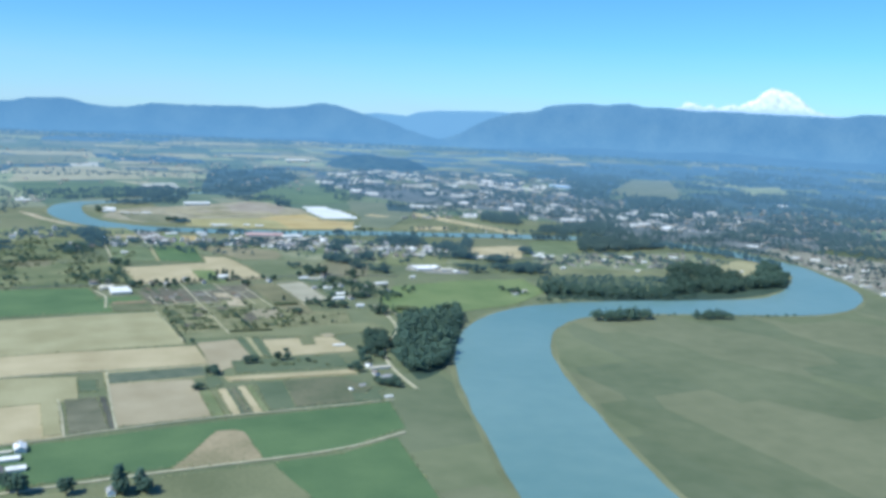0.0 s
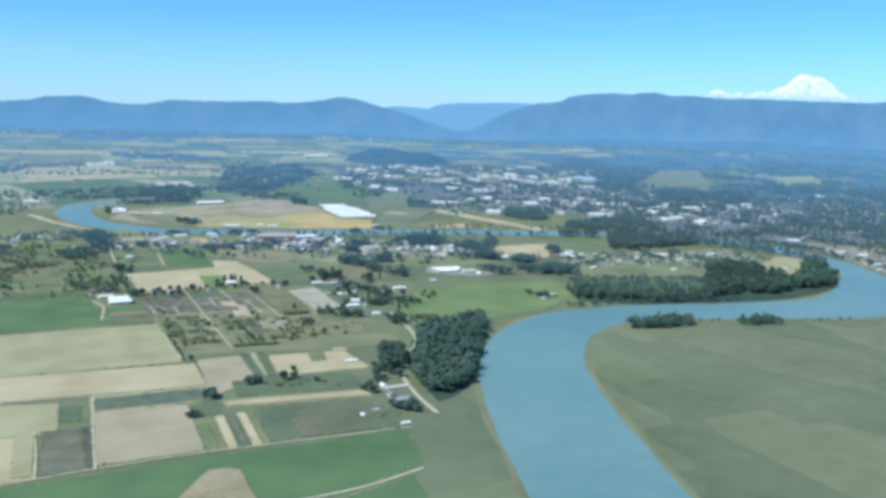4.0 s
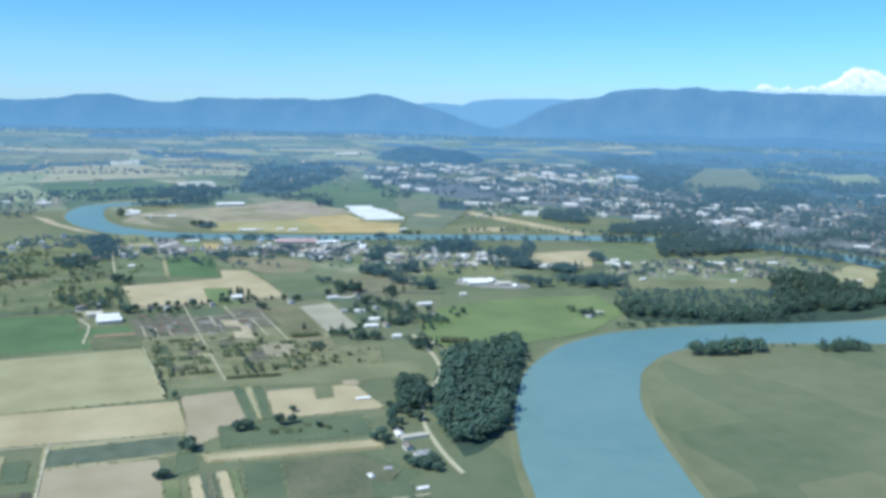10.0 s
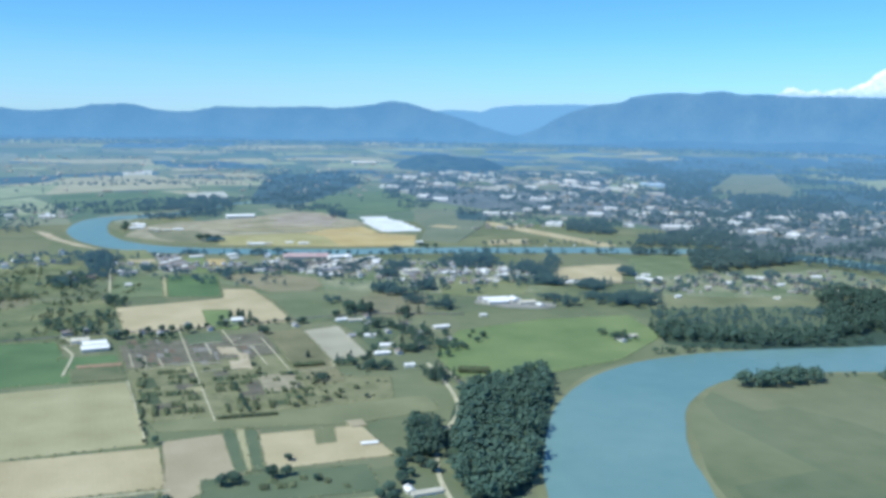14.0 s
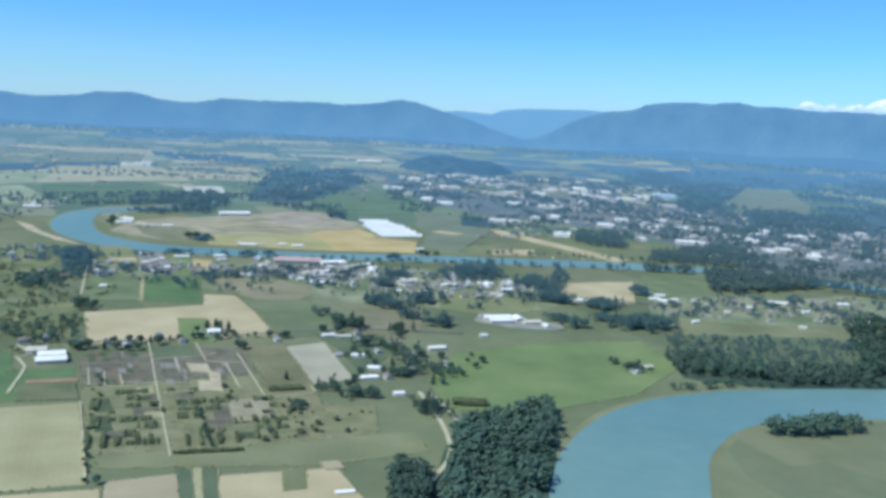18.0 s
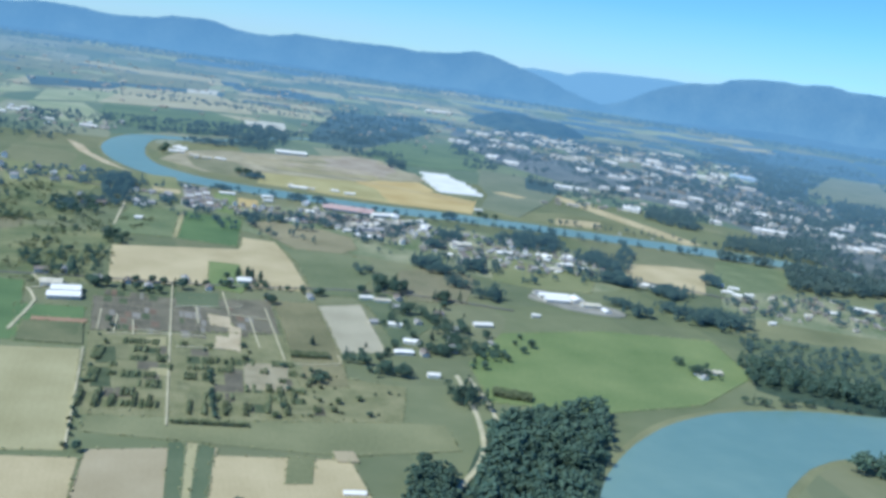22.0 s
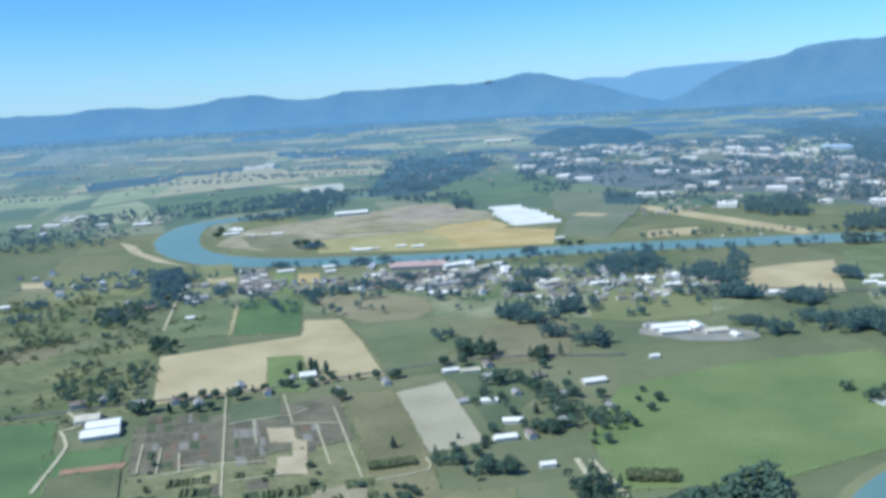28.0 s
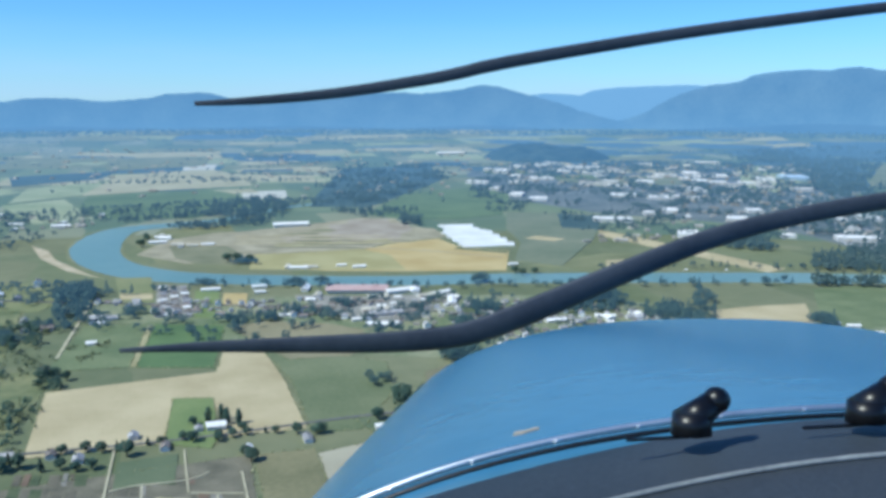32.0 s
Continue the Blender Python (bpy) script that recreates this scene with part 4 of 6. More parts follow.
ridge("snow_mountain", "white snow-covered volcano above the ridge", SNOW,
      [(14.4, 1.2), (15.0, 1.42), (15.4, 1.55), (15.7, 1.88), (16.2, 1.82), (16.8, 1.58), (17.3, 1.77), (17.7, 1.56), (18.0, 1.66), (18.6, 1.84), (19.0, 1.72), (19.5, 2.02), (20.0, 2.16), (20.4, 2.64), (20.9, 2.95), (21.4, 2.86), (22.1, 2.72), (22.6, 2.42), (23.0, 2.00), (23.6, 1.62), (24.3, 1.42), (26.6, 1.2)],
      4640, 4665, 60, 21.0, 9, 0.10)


# ---- trees ----
OCTA = np.array([(1, 0, 0), (-1, 0, 0), (0, 1, 0), (0, -1, 0), (0, 0, 1), (0, 0, -1)], float)
OCTA_FACES = np.array([(0, 2, 4), (2, 1, 4), (1, 3, 4), (3, 0, 4), (2, 0, 5), (1, 2, 5), (3, 1, 5), (0, 3, 5)])


def clumps(centres, sizes, rng):
    """Many small tilted, uneven leaf clumps as one set of vertices and triangles."""
    n = len(centres)
    v = OCTA[None] * rng.uniform(0.6, 1.25, (n, 6, 1)) * sizes[:, None, None] * np.array((1, 1, 0.8))
    a = rng.uniform(0, 6.283, n)
    c, s = np.cos(a)[:, None], np.sin(a)[:, None]
    v = np.stack([v[..., 0] * c - v[..., 1] * s, v[..., 0] * s + v[..., 1] * c, v[..., 2] + 0.3 * v[..., 0]], -1) + centres[:, None]
    f = OCTA_FACES[None] + 6 * np.arange(n)[:, None, None]
    return v.reshape(-1, 3), f.reshape(-1, 3)


def fast_mesh(name, verts, tris, mat):
    me = bpy.data.meshes.new(name)
    me.vertices.add(len(verts))
    me.vertices.foreach_set("co", np.asarray(verts, np.float32).ravel())
    me.loops.add(3 * len(tris))
    me.loops.foreach_set("vertex_index", np.asarray(tris, np.int32).ravel())
    me.polygons.add(len(tris))
    me.polygons.foreach_set("loop_start", np.arange(0, 3 * len(tris), 3, dtype=np.int32))
    me.update(calc_edges=True)
    me.shade_smooth()
    me.materials.append(mat)
    return me


def crown_points(kind, count, rng):
    """Clump centres of a unit tree, 1 high and about 0.7 wide."""
    if kind == "conifer":
        h = rng.uniform(0.12, 1.0, count) ** 0.85
        r = 0.24 * (1.03 - h) * rng.uniform(0.5, 1.1, count)
        a = rng.uniform(0, 6.283, count)
        return np.stack([r * np.cos(a), r * np.sin(a), h], -1), 0.035 + 0.075 * (1.05 - h)
    if kind == "poplar":
        h = rng.uniform(0.1, 1.0, count)
        r = 0.15 * np.sin(np.pi * (0.1 + 0.86 * h)) ** 0.7 * rng.uniform(0.4, 1.1, count)
        a = rng.uniform(0, 6.283, count)
        return np.stack([r * np.cos(a), r * np.sin(a), h], -1), rng.uniform(0.05, 0.09, count)
    lobes = rng.normal(0, 1, (6, 3))
    lobes /= np.linalg.norm(lobes, axis=1)[:, None]
    d = rng.normal(0, 1, (count, 3))
    d /= np.linalg.norm(d, axis=1)[:, None]
    reach = rng.uniform(0.55, 1.0, count) * (0.78 + 0.3 * np.clip((d @ lobes.T).max(1), 0, 1) ** 3)
    return d * reach[:, None] * np.array((0.42, 0.42, 0.36)) + np.array((0, 0, 0.62)), rng.uniform(0.07, 0.13, count)


def trunk_mesh(seed):
    rng = np.random.default_rng(seed)
    verts, faces = [], []

    def limb(a, b, ra, rb):
        k, base = 6, len(verts)
        for p, r in ((a, ra), (b, rb)):
            for i in range(k):
                verts.append((p[0] + r * math.cos(i * 6.283 / k), p[1] + r * math.sin(i * 6.283 / k), p[2]))
        for i in range(k):
            faces.append((base + i, base + (i + 1) % k, base + k + (i + 1) % k, base + k + i))

    limb((0, 0, -0.02), (0.01, 0, 0.45), 0.035, 0.022)
    for _ in range(4):
        a = rng.uniform(0, 6.283)
        limb((0, 0, rng.uniform(0.25, 0.4)), (0.24 * math.cos(a), 0.24 * math.sin(a), rng.uniform(0.55, 0.75)), 0.014, 0.006)
    return mesh("trunk", verts, faces, BARK)


def tree_model(kind, seed, label, mat):
    rng = np.random.default_rng(seed)
    ob = thing("tree", label, "tree", "trees among the fields")
    part("trunk", trunk_mesh(seed), ob, "dark bark trunk")
    c, s = crown_points(kind, 170, rng)
    part("crown", fast_mesh("crown", *clumps(c, s * 0.85, rng), mat), ob)
    return ob


TREES = [tree_model("broad", 11, "broad dark green leafy field tree", LEAF), tree_model("broad", 12, "rounded dark green tree with gaps in its crown", LEAF),
         tree_model("broad", 13, "bushy dark green broadleaf tree", LEAF), tree_model("conifer", 14, "tall dark conifer with drooping boughs", NEEDLE), tree_model("poplar", 15, "slim upright dark green poplar", LEAF), tree_model("broad", 16, "rounded olive green nursery shrub", SHRUB)]
FIRST = [False] * len(TREES)


def tree(x, y, height, kind=0, width=1.0, rng=random):
    base = TREES[kind]
    m = pose(x, y, 0, 0, 0, rng.uniform(0, 360))
    if FIRST[kind]:
        base = copy_thing(base, m)
    else:
        FIRST[kind] = True
        base.matrix_basis = m
    base.scale = (height * width, height * width, height)
    return base


def woods(label, spots, rng, low=5.0, high=9.0, per=12, conifers=0.3, mat=LEAF, name="woods"):
    """Many trees as one object: each a handful of leaf clumps."""
    verts, tris, base = [], [], 0
    for x, y in spots:
        kind = "conifer" if rng.random() < conifers else "broad"
        c, s = crown_points(kind, per, rng)
        h = rng.uniform(low, high) * (1.25 if kind == "conifer" else 1.0)
        wide = h * rng.uniform(0.85, 1.35)
        v, f = clumps(c, s * 1.35 * (18 / per) ** 0.45, rng)
        verts.append(v * np.array((wide, wide, h)) + np.array((x, y, land(x, y))))
        tris.append(f + base)
        base += len(v)
    return tagged(new(name, fast_mesh(name, np.concatenate(verts), np.concatenate(tris), mat)), label, "trees", kind="stuff")


wild = random.Random(5)
seeded = np.random.default_rng(77)


def along(points, gap, jitter, rng):
    out = []
    for q in resample(points, gap):
        if rng.random() < 0.88:
            out.append((q[0] + rng.uniform(-jitter, jitter), q[1] + rng.uniform(-jitter, jitter)))
    return out


# single trees and bushes that stand out
NEAR_TREES = ((-185, 662, 6, 0, 1.5), (-188, 659, 5, 1, 1.4), (-186, 706, 8, 2, 1.2), (-183, 700, 7, 1, 1.2), (-190, 704, 6, 0, 1.2), (-166, 737, 8, 0, 1.2), (-159, 741, 7, 1, 1.2), (-141, 752, 9, 2, 1.1), (-134, 757, 7, 1, 1.1), (-115, 752, 5, 0, 1.0),
              (-229, 793, 6, 2, 1.0))
PLOT_TREES = ((-177, 471, 17, 4, 1.5), (-173, 466, 11, 2, 1.0), (-166, 474, 14, 4, 1.6), (-161, 470, 11, 2, 1.0), (-204, 464, 12, 1, 1.0), (-230, 462, 13, 0, 1.1), (-238, 465, 12, 2, 1.1), (-51, 815, 11, 0, 1.2), (-69, 772, 9, 2, 1.2),
              (-139, 779, 5, 1, 1.3), (-163, 746, 6, 0, 1.4))
ROAD_TREES = ((-293, 1125, 10, 4, 1.3), (-286, 1129, 11, 4, 1.2), (-280, 1124, 11, 4, 1.2), (-273, 1126, 10, 4, 1.2), (-300, 1118, 6, 0, 1.2), (-266, 1116, 6, 1, 1.2), (-314, 1066, 10, 0, 1.1), (-369, 1032, 9, 1, 1.2),
              (-363, 1038, 9, 0, 1.2))
LANE_TREES = ((-376, 1036, 8, 2, 1.2), (-348, 1037, 9, 3, 1.0), (-340, 1042, 7, 2, 1.2), (-330, 1042, 6, 2, 1.3), (-323, 1046, 7, 1, 1.2), (-273, 1097, 6, 1, 1.2), (-242, 1074, 8, 2, 1.3),
              (-248, 1080, 7, 0, 1.2), (-430, 1180, 8, 0, 1.1), (-446, 1175, 9, 2, 1.1), (-190, 1150, 9, 2, 1.1), (-176, 1152, 10, 0, 1.0), (-160, 1188, 11, 3, 1.0))
RIVER_TREES = ((-680, 1713, 12, 0, 1.3), (-520, 1640, 11, 0, 1.4), (-506, 1640, 12, 1, 1.4), (-492, 1644, 10, 2, 1.4), (-708, 1775, 10, 0, 1.2), (-700, 1765, 9, 2, 1.2), (-160, 1640, 9, 1, 1.2), (-150, 1632, 8, 0, 1.3),
               (-138, 1642, 8, 2, 1.3))
for x, y, h, kind, width in NEAR_TREES + PLOT_TREES + ROAD_TREES + LANE_TREES + RIVER_TREES:
    tree(x, y, h, kind, width, wild)
for spot in along([(-318, 972), (-272, 868), (-238, 796)], 8, 2.5, wild):
    tree(*spot, wild.uniform(1.4, 3.4), wild.choice((0, 1, 5)), 1.4, wild)
for spot in along([(-372, 1046), (-318, 1078), (-262, 1110), (-215, 1122)], 8, 3, wild):
    tree(*spot, wild.uniform(4.5, 8.5), wild.choice((0, 1, 2, 0, 3)), 1.1, wild)
for spot in scatter([(-315, 940), (-212, 1002), (-165, 945), (-104, 950), (-95, 910), (-168, 868), (-250, 836), (-290, 895)], 9, wild, 7):
    tree(*spot, wild.uniform(1.6, 4.0), wild.choice((0, 5, 5, 5)), wild.uniform(1.2, 1.8), wild)


for spot in along([(-222, 924), (-206, 892), (-189, 860)], 4.5, 1.2, wild):
    tree(*spot, wild.uniform(2.2, 4.0), wild.choice((0, 1, 2)), 1.2, wild)
for spot in scatter([(-149, 1005), (-130, 1012), (-120, 979), (-138, 969)], 10, wild, 4) + scatter([(-171, 950), (-156, 957), (-149, 938), (-164, 930)], 7, wild, 4):
    tree(*spot, wild.uniform(3.0, 6.0), wild.choice((0, 1, 2)), 1.3, wild)


def shrub_block(x, y, w, d, h, turn):
    """A rectangular block of densely planted nursery shrubs."""
    n = max(45, int(w * d * 2.8))
    centres = np.stack([seeded.uniform(-w / 2, w / 2, n), seeded.uniform(-d / 2, d / 2, n), seeded.uniform(0.3, 1.0, n) * h - 0.2], -1)
    ob = new("shrub_block", fast_mesh("shrub_block", *clumps(centres, seeded.uniform(0.6, 1.05, n), seeded), SHRUB))
    ob.matrix_basis = pose(x, y, 0.3, 0, 0, turn)
    return tagged(ob, "rectangular block of dark green nursery shrubs", "shrubs", "nursery shrub blocks")


for spot in scatter([(-170, 930), (-106, 952), (-96, 910), (-160, 874)], 20, wild, 4):
    tree(*spot, wild.uniform(1.6, 4.2), wild.choice((0, 5, 5)), wild.uniform(1.2, 1.9), wild)


for x, y, w, d, h in BLOCKS:
    shrub_block(x, y, w, d, h, 24)
shrub_block(-187, 850, 41, 2.6, 2.4, 22)
for i in range(9):
    p = Vector((-150, 736)) + Vector((math.cos(radians(22)), math.sin(radians(22)))) * (6.6 * i + wild.uniform(-2, 2)) + Vector((-0.37, 0.93)) * wild.choice((-9, -1, 7))
    shrub_block(p.x, p.y, wild.uniform(2.5, 5), wild.uniform(3, 8), wild.uniform(0.8, 1.6), 22)
for spot in scatter([(-205, 985), (-60, 1020), (-30, 1100), (-150, 1180), (-130, 1060)], 26, wild, 7):
    tree(*spot, wild.uniform(4, 9), wild.choice((0, 1, 2, 3)), 1.1, wild)
for x, y, h in ((-38, 693, 7), (-31, 692, 6), (-45, 696, 7), (-67, 731, 7), (-75, 734, 6), (-66, 755, 8), (-49, 701, 6), (-34, 700, 8), (-40, 700, 6), (-71, 742, 7), (-35, 708, 6)):
    tree(x, y, h, wild.choice((0, 1, 2)), 1.35, wild)
for spot in scatter([(-72, 760), (-45, 762), (-52, 850), (-75, 860)], 12, wild, 6):
    tree(*spot, wild.uniform(5, 9), wild.choice((0, 1, 2)), 1.2, wild)

def weeds():
    """Low weeds and tufts along the edges of the nearer fields."""
    spots = []
    for corners in EDGES:
        for (x0, y0), (x1, y1) in zip(corners, corners[1:] + corners[:1]):
            if max(y0, y1) < 1420 and abs(x0) < 760:
                k = int(math.hypot(x1 - x0, y1 - y0) / 3.5)
                spots += [(x0 + (x1 - x0) * s + wild.uniform(-0.8, 0.8), y0 + (y1 - y0) * s + wild.uniform(-0.8, 0.8)) for s in (wild.random() for _ in range(k))]
    n = len(spots)
    centres = np.concatenate([np.array(spots), seeded.uniform(0.45, 0.9, (n, 1))], 1)
    tagged(new("field_verges", fast_mesh("field_verges", *clumps(centres, seeded.uniform(0.35, 0.95, n), seeded), WEED)), "weeds and tufts of grass along the field edges", "grass", kind="stuff")


weeds()

woods("scattered trees between the houses on the river point", groves([(145, 1400), (155, 1345), (300, 1350), (400, 1395), (470, 1430), (440, 1560), (330, 1500), (240, 1480)], 44, 3, 7, wild), seeded, 5, 9, 22, 0.2, MIDLEAF)
woods("dark wood along the river beside the green field", scatter([(165, 1625), (254, 1650), (238, 1510), (262, 1502), (345, 1555), (410, 1612), (395, 1640), (320, 1660), (170, 1650)], 430, wild), seeded, 9, 15, 20, 0.5, FARLEAF)
woods("trees along the river behind the yard", along([(400, 1630), (470, 1592), (518, 1530), (545, 1465), (552, 1430)], 5, 7, wild) + along([(380, 1600), (450, 1570), (500, 1515)], 5, 9, wild), seeded, 10, 15, 20, 0.3, MIDLEAF)
woods("dark trees along the river before the town", along([(380, 1715), (450, 1700), (530, 1640), (588, 1560), (606, 1480)], 5, 5, wild), seeded, 7, 12, 14, 0.4, FARLEAF)
woods("trees between houses on the outer river bank", groves([(625, 1560), (640, 1250), (760, 1280), (830, 1480), (700, 1660)], 40, 4, 9, wild), seeded, 5, 9, 14, 0.3, FARLEAF)
woods("trees along the river's far bank by the town", along([(-60, 1690), (100, 1725), (250, 1740), (420, 1750), (600, 1740)], 9, 8, wild), seeded, 6, 10, 14, 0.3, FARLEAF)
# clumps of trees beside houses and lanes
FIELD_CLUMPS = (("dark round clump of tall trees by the village lane", -588, 1428, 13, 34, 8, 14),
                ("dark clump of trees round farm houses", -546, 1262, 12, 26, 6, 9),
                ("dark clump of trees round farm houses", -524, 1308, 9, 18, 6, 10),
                ("dark trees round white houses", -640, 1250, 11, 20, 5, 8),
                ("dark trees round white houses", -660, 1300, 10, 16, 5, 9),
                ("dark trees beside a lane", -433, 1162, 5, 9, 6, 9),
                ("trees round a lonely house", -448, 1184, 5, 9, 6, 9),
                ("dark trees at the edge of the green field", -393, 1360, 5, 9, 6, 10),
                ("dark trees at the edge of the green field", -376, 1366, 5, 9, 6, 10),
                ("dark trees at the edge of the green field", -358, 1374, 5, 10, 7, 11),
                ("dark trees beside the concrete yard", -325, 1405, 6, 12, 6, 10),
                ("dark trees beside the concrete yard", -303, 1443, 7, 16, 6, 10),
                ("dark low trees by the river", -484, 1508, 9, 26, 5, 8),
                ("round trees by the river", -386, 1526, 6, 12, 6, 10))
VILLAGE_CLUMPS = (("round trees by the river", -362, 1540, 5, 8, 6, 10),
                  ("tall dark trees by the river", -194, 1580, 5, 10, 9, 13),
                  ("dark grove on the river's tongue of land", -494, 1628, 9, 20, 7, 10),
                  ("round dark wood by the lane", -66, 962, 8, 24, 6, 10),
                  ("trees among sheds", -119, 1113, 8, 14, 6, 9),
                  ("trees among sheds", -143, 1084, 7, 10, 5, 8),
                  ("trees among sheds", -99, 1093, 8, 12, 6, 9),
                  ("tall dark trees by the field corner", -184, 1192, 6, 12, 7, 11),
                  ("tall dark trees by the field corner", -122, 1180, 7, 14, 7, 11),
                  ("trees by the field corner", -210, 1221, 5, 8, 6, 9),
                  ("dark trees beside pale sheds", 15, 1436, 8, 16, 9, 13),
                  ("tall trees beside the village road", -236, 1437, 8, 16, 6, 10),
                  ("tall trees beside the village road", -170, 1451, 9, 18, 7, 11),
                  ("dark trees beside the tan field", 34, 1372, 9, 24, 8, 12),
                  ("dark rectangular grove", 85, 1298, 9, 30, 6, 9))
HEDGE_CLUMPS = (("trees between white buildings", -162, 1293, 9, 26, 8, 13), ("trees between white buildings", -144, 1274, 8, 20, 7, 12), ("tall round tree clump at a field corner", -174, 1178, 5, 12, 9, 13),
                ("trees beside white sheds", -143, 1118, 5, 9, 8, 12), ("trees along a lane", -120, 1236, 7, 16, 7, 12), ("tall dark trees south of the village", -110, 1318, 9, 24, 9, 14), ("tall dark trees along a lane", -86, 1212, 6, 14, 9, 14),
                ("dark orchard block of low trees", -88, 1062, 7, 22, 5, 8), ("dark orchard block of low trees", -99, 1040, 7, 22, 5, 8), ("dark orchard block of low trees", -72, 1052, 8, 24, 5, 8), ("tall dark conifers by the river", -80, 1494, 12, 30, 11, 16))
FARM_CLUMPS = (("tall dark conifers by the river", -49, 1514, 9, 20, 11, 16), ("tall dark trees beside the tan field", 9, 1470, 8, 18, 10, 15), ("tall dark trees beside the tan field", 33, 1370, 7, 18, 11, 16), ("dark trees among houses", -8, 1453, 6, 12, 8, 12),
               ("trees beside the meadow sheds", 53, 1256, 6, 12, 9, 13), ("dark trees beside the tan field", 140, 1456, 6, 14, 9, 14), ("dark trees east of the meadow", 113, 1278, 11, 34, 9, 15), ("dark trees east of the meadow", 131, 1280, 11, 34, 9, 15),
               ("trees beside the meadow sheds", 34, 1278, 6, 10, 7, 11), ("trees at the nursery's edge", -116, 977, 6, 14, 5, 9), ("trees at the nursery's edge", -145, 986, 4, 9, 5, 8), ("dark trees in the village", -177, 1388, 7, 16, 8, 12), ("dark rectangular grove", 84, 1362, 12, 46, 8, 11))
for words, x, y, spread, count, low, high in FIELD_CLUMPS + VILLAGE_CLUMPS + HEDGE_CLUMPS + FARM_CLUMPS:
    woods(words, [(wild.gauss(x, spread), wild.gauss(y, spread * 0.8)) for _ in range(count)], seeded, low, high, 52, 0.25, LEAF if y < 1200 else MIDLEAF, "tree_clump")
shrub_block(-38, 981, 26, 10, 4.2, 6)
# woods by the river and beyond
woods("dark green riverside wood of broad trees", scatter([(-42, 800), (-38, 940), (24, 985), (22, 900), (8, 760), (-23, 720)], 260, wild), seeded, 9, 16, 40, 0.15)
woods("dark trees along the water on the river point", scatter([(132, 1108), (236, 1108), (310, 1135), (330, 1180), (240, 1155), (130, 1165)], 170, wild), seeded, 7, 13, 30, 0.2)
woods("low green trees behind the river's edge", scatter([(140, 1168), (225, 1160), (310, 1185), (340, 1285), (240, 1270), (140, 1250)], 280, wild), seeded, 3.5, 6.5, 20, 0.0, MIDLEAF)
woods("dark dense grove on the river point", scatter([(300, 1150), (388, 1178), (440, 1225), (450, 1285), (430, 1360), (385, 1400), (345, 1330), (325, 1230)], 260, wild), seeded, 9, 16, 30, 0.15)
woods("round dark grove at the end of the river point", scatter([(440, 1225), (495, 1245), (528, 1330), (540, 1410), (528, 1440), (500, 1370), (470, 1300), (445, 1275)], 150, wild), seeded, 11, 18, 34, 0.1)
woods("dark clump of trees on the near river bank", scatter([(158, 965), (182, 985), (236, 1008), (250, 1012), (246, 994), (200, 975)], 44, wild), seeded, 8, 14, 32, 0.15)
woods("dark clump of trees on the near river bank", scatter([(296, 1014), (345, 1028), (350, 1016), (300, 1000)], 22, wild), seeded, 7, 12, 32, 0.1)
woods("bushes along the near river bank", along([(250, 1012), (300, 1022), (360, 1032), (430, 1048)], 9, 3, wild), seeded, 3, 5, 22, 0.0)
woods("trees round white sheds at the meadow's edge", [(95 + wild.gauss(0, 7), 1110 + wild.gauss(0, 5)) for _ in range(14)] + [(78, 1124), (82, 1126)], seeded, 5, 8, 34, 0.1)
woods("trees above the bend of the river", scatter([(-745, 1885), (-640, 1975), (-590, 1950), (-690, 1860)], 70, wild) + scatter([(-850, 1900), (-700, 2050), (-640, 2110), (-760, 2060)], 120, wild), seeded, 7, 12, 18, 0.3, FARLEAF)
woods("line of trees along the river's far bank", along([(120, 1060), (220, 1100), (330, 1132)], 7, 4, wild), seeded, 6, 10, 26, 0.1)
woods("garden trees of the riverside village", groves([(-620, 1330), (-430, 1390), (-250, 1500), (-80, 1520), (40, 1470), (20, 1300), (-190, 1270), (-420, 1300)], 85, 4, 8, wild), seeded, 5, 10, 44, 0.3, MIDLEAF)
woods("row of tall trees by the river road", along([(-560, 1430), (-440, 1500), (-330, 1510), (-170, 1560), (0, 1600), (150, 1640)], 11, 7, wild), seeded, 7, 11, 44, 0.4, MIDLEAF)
woods("scrub and trees in the pasture", groves([(-740, 1290), (-590, 1360), (-430, 1170), (-380, 1040), (-560, 950), (-700, 1100)], 95, 7, 9, wild), seeded, 2.0, 5.5, 16, 0.05, SHRUB)
woods("darker bushes in the pasture", groves([(-700, 1250), (-560, 1290), (-430, 1150), (-390, 1050), (-540, 980), (-660, 1110)], 42, 5, 6, wild), seeded, 3.5, 7.0, 24, 0.1)
woods("bushes in the dull green field", groves([(-480, 1265), (-455, 1280), (-420, 1225), (-445, 1210)], 6, 5, 4, wild), seeded, 1.5, 3.5, 16, 0.0, SHRUB)
woods("square block of dense dark trees beside the lane", scatter([(-72, 842), (-54, 850), (-48, 795), (-66, 792)], 70, wild), seeded, 8, 13, 30, 0.3)
woods("trees around the farm houses", scatter([(-470, 1060), (-420, 1140), (-380, 1050), (-400, 1030)], 45, wild), seeded, 5, 9, 26, 0.2)
woods("orchard trees in the village fields", scatter([(-760, 1420), (-640, 1480), (-560, 1420), (-650, 1330)], 110, wild), seeded, 4, 8, 18, 0.1, MIDLEAF)
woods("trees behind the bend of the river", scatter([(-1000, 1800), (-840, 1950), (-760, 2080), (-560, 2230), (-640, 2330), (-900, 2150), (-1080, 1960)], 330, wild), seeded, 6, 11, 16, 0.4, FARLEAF)
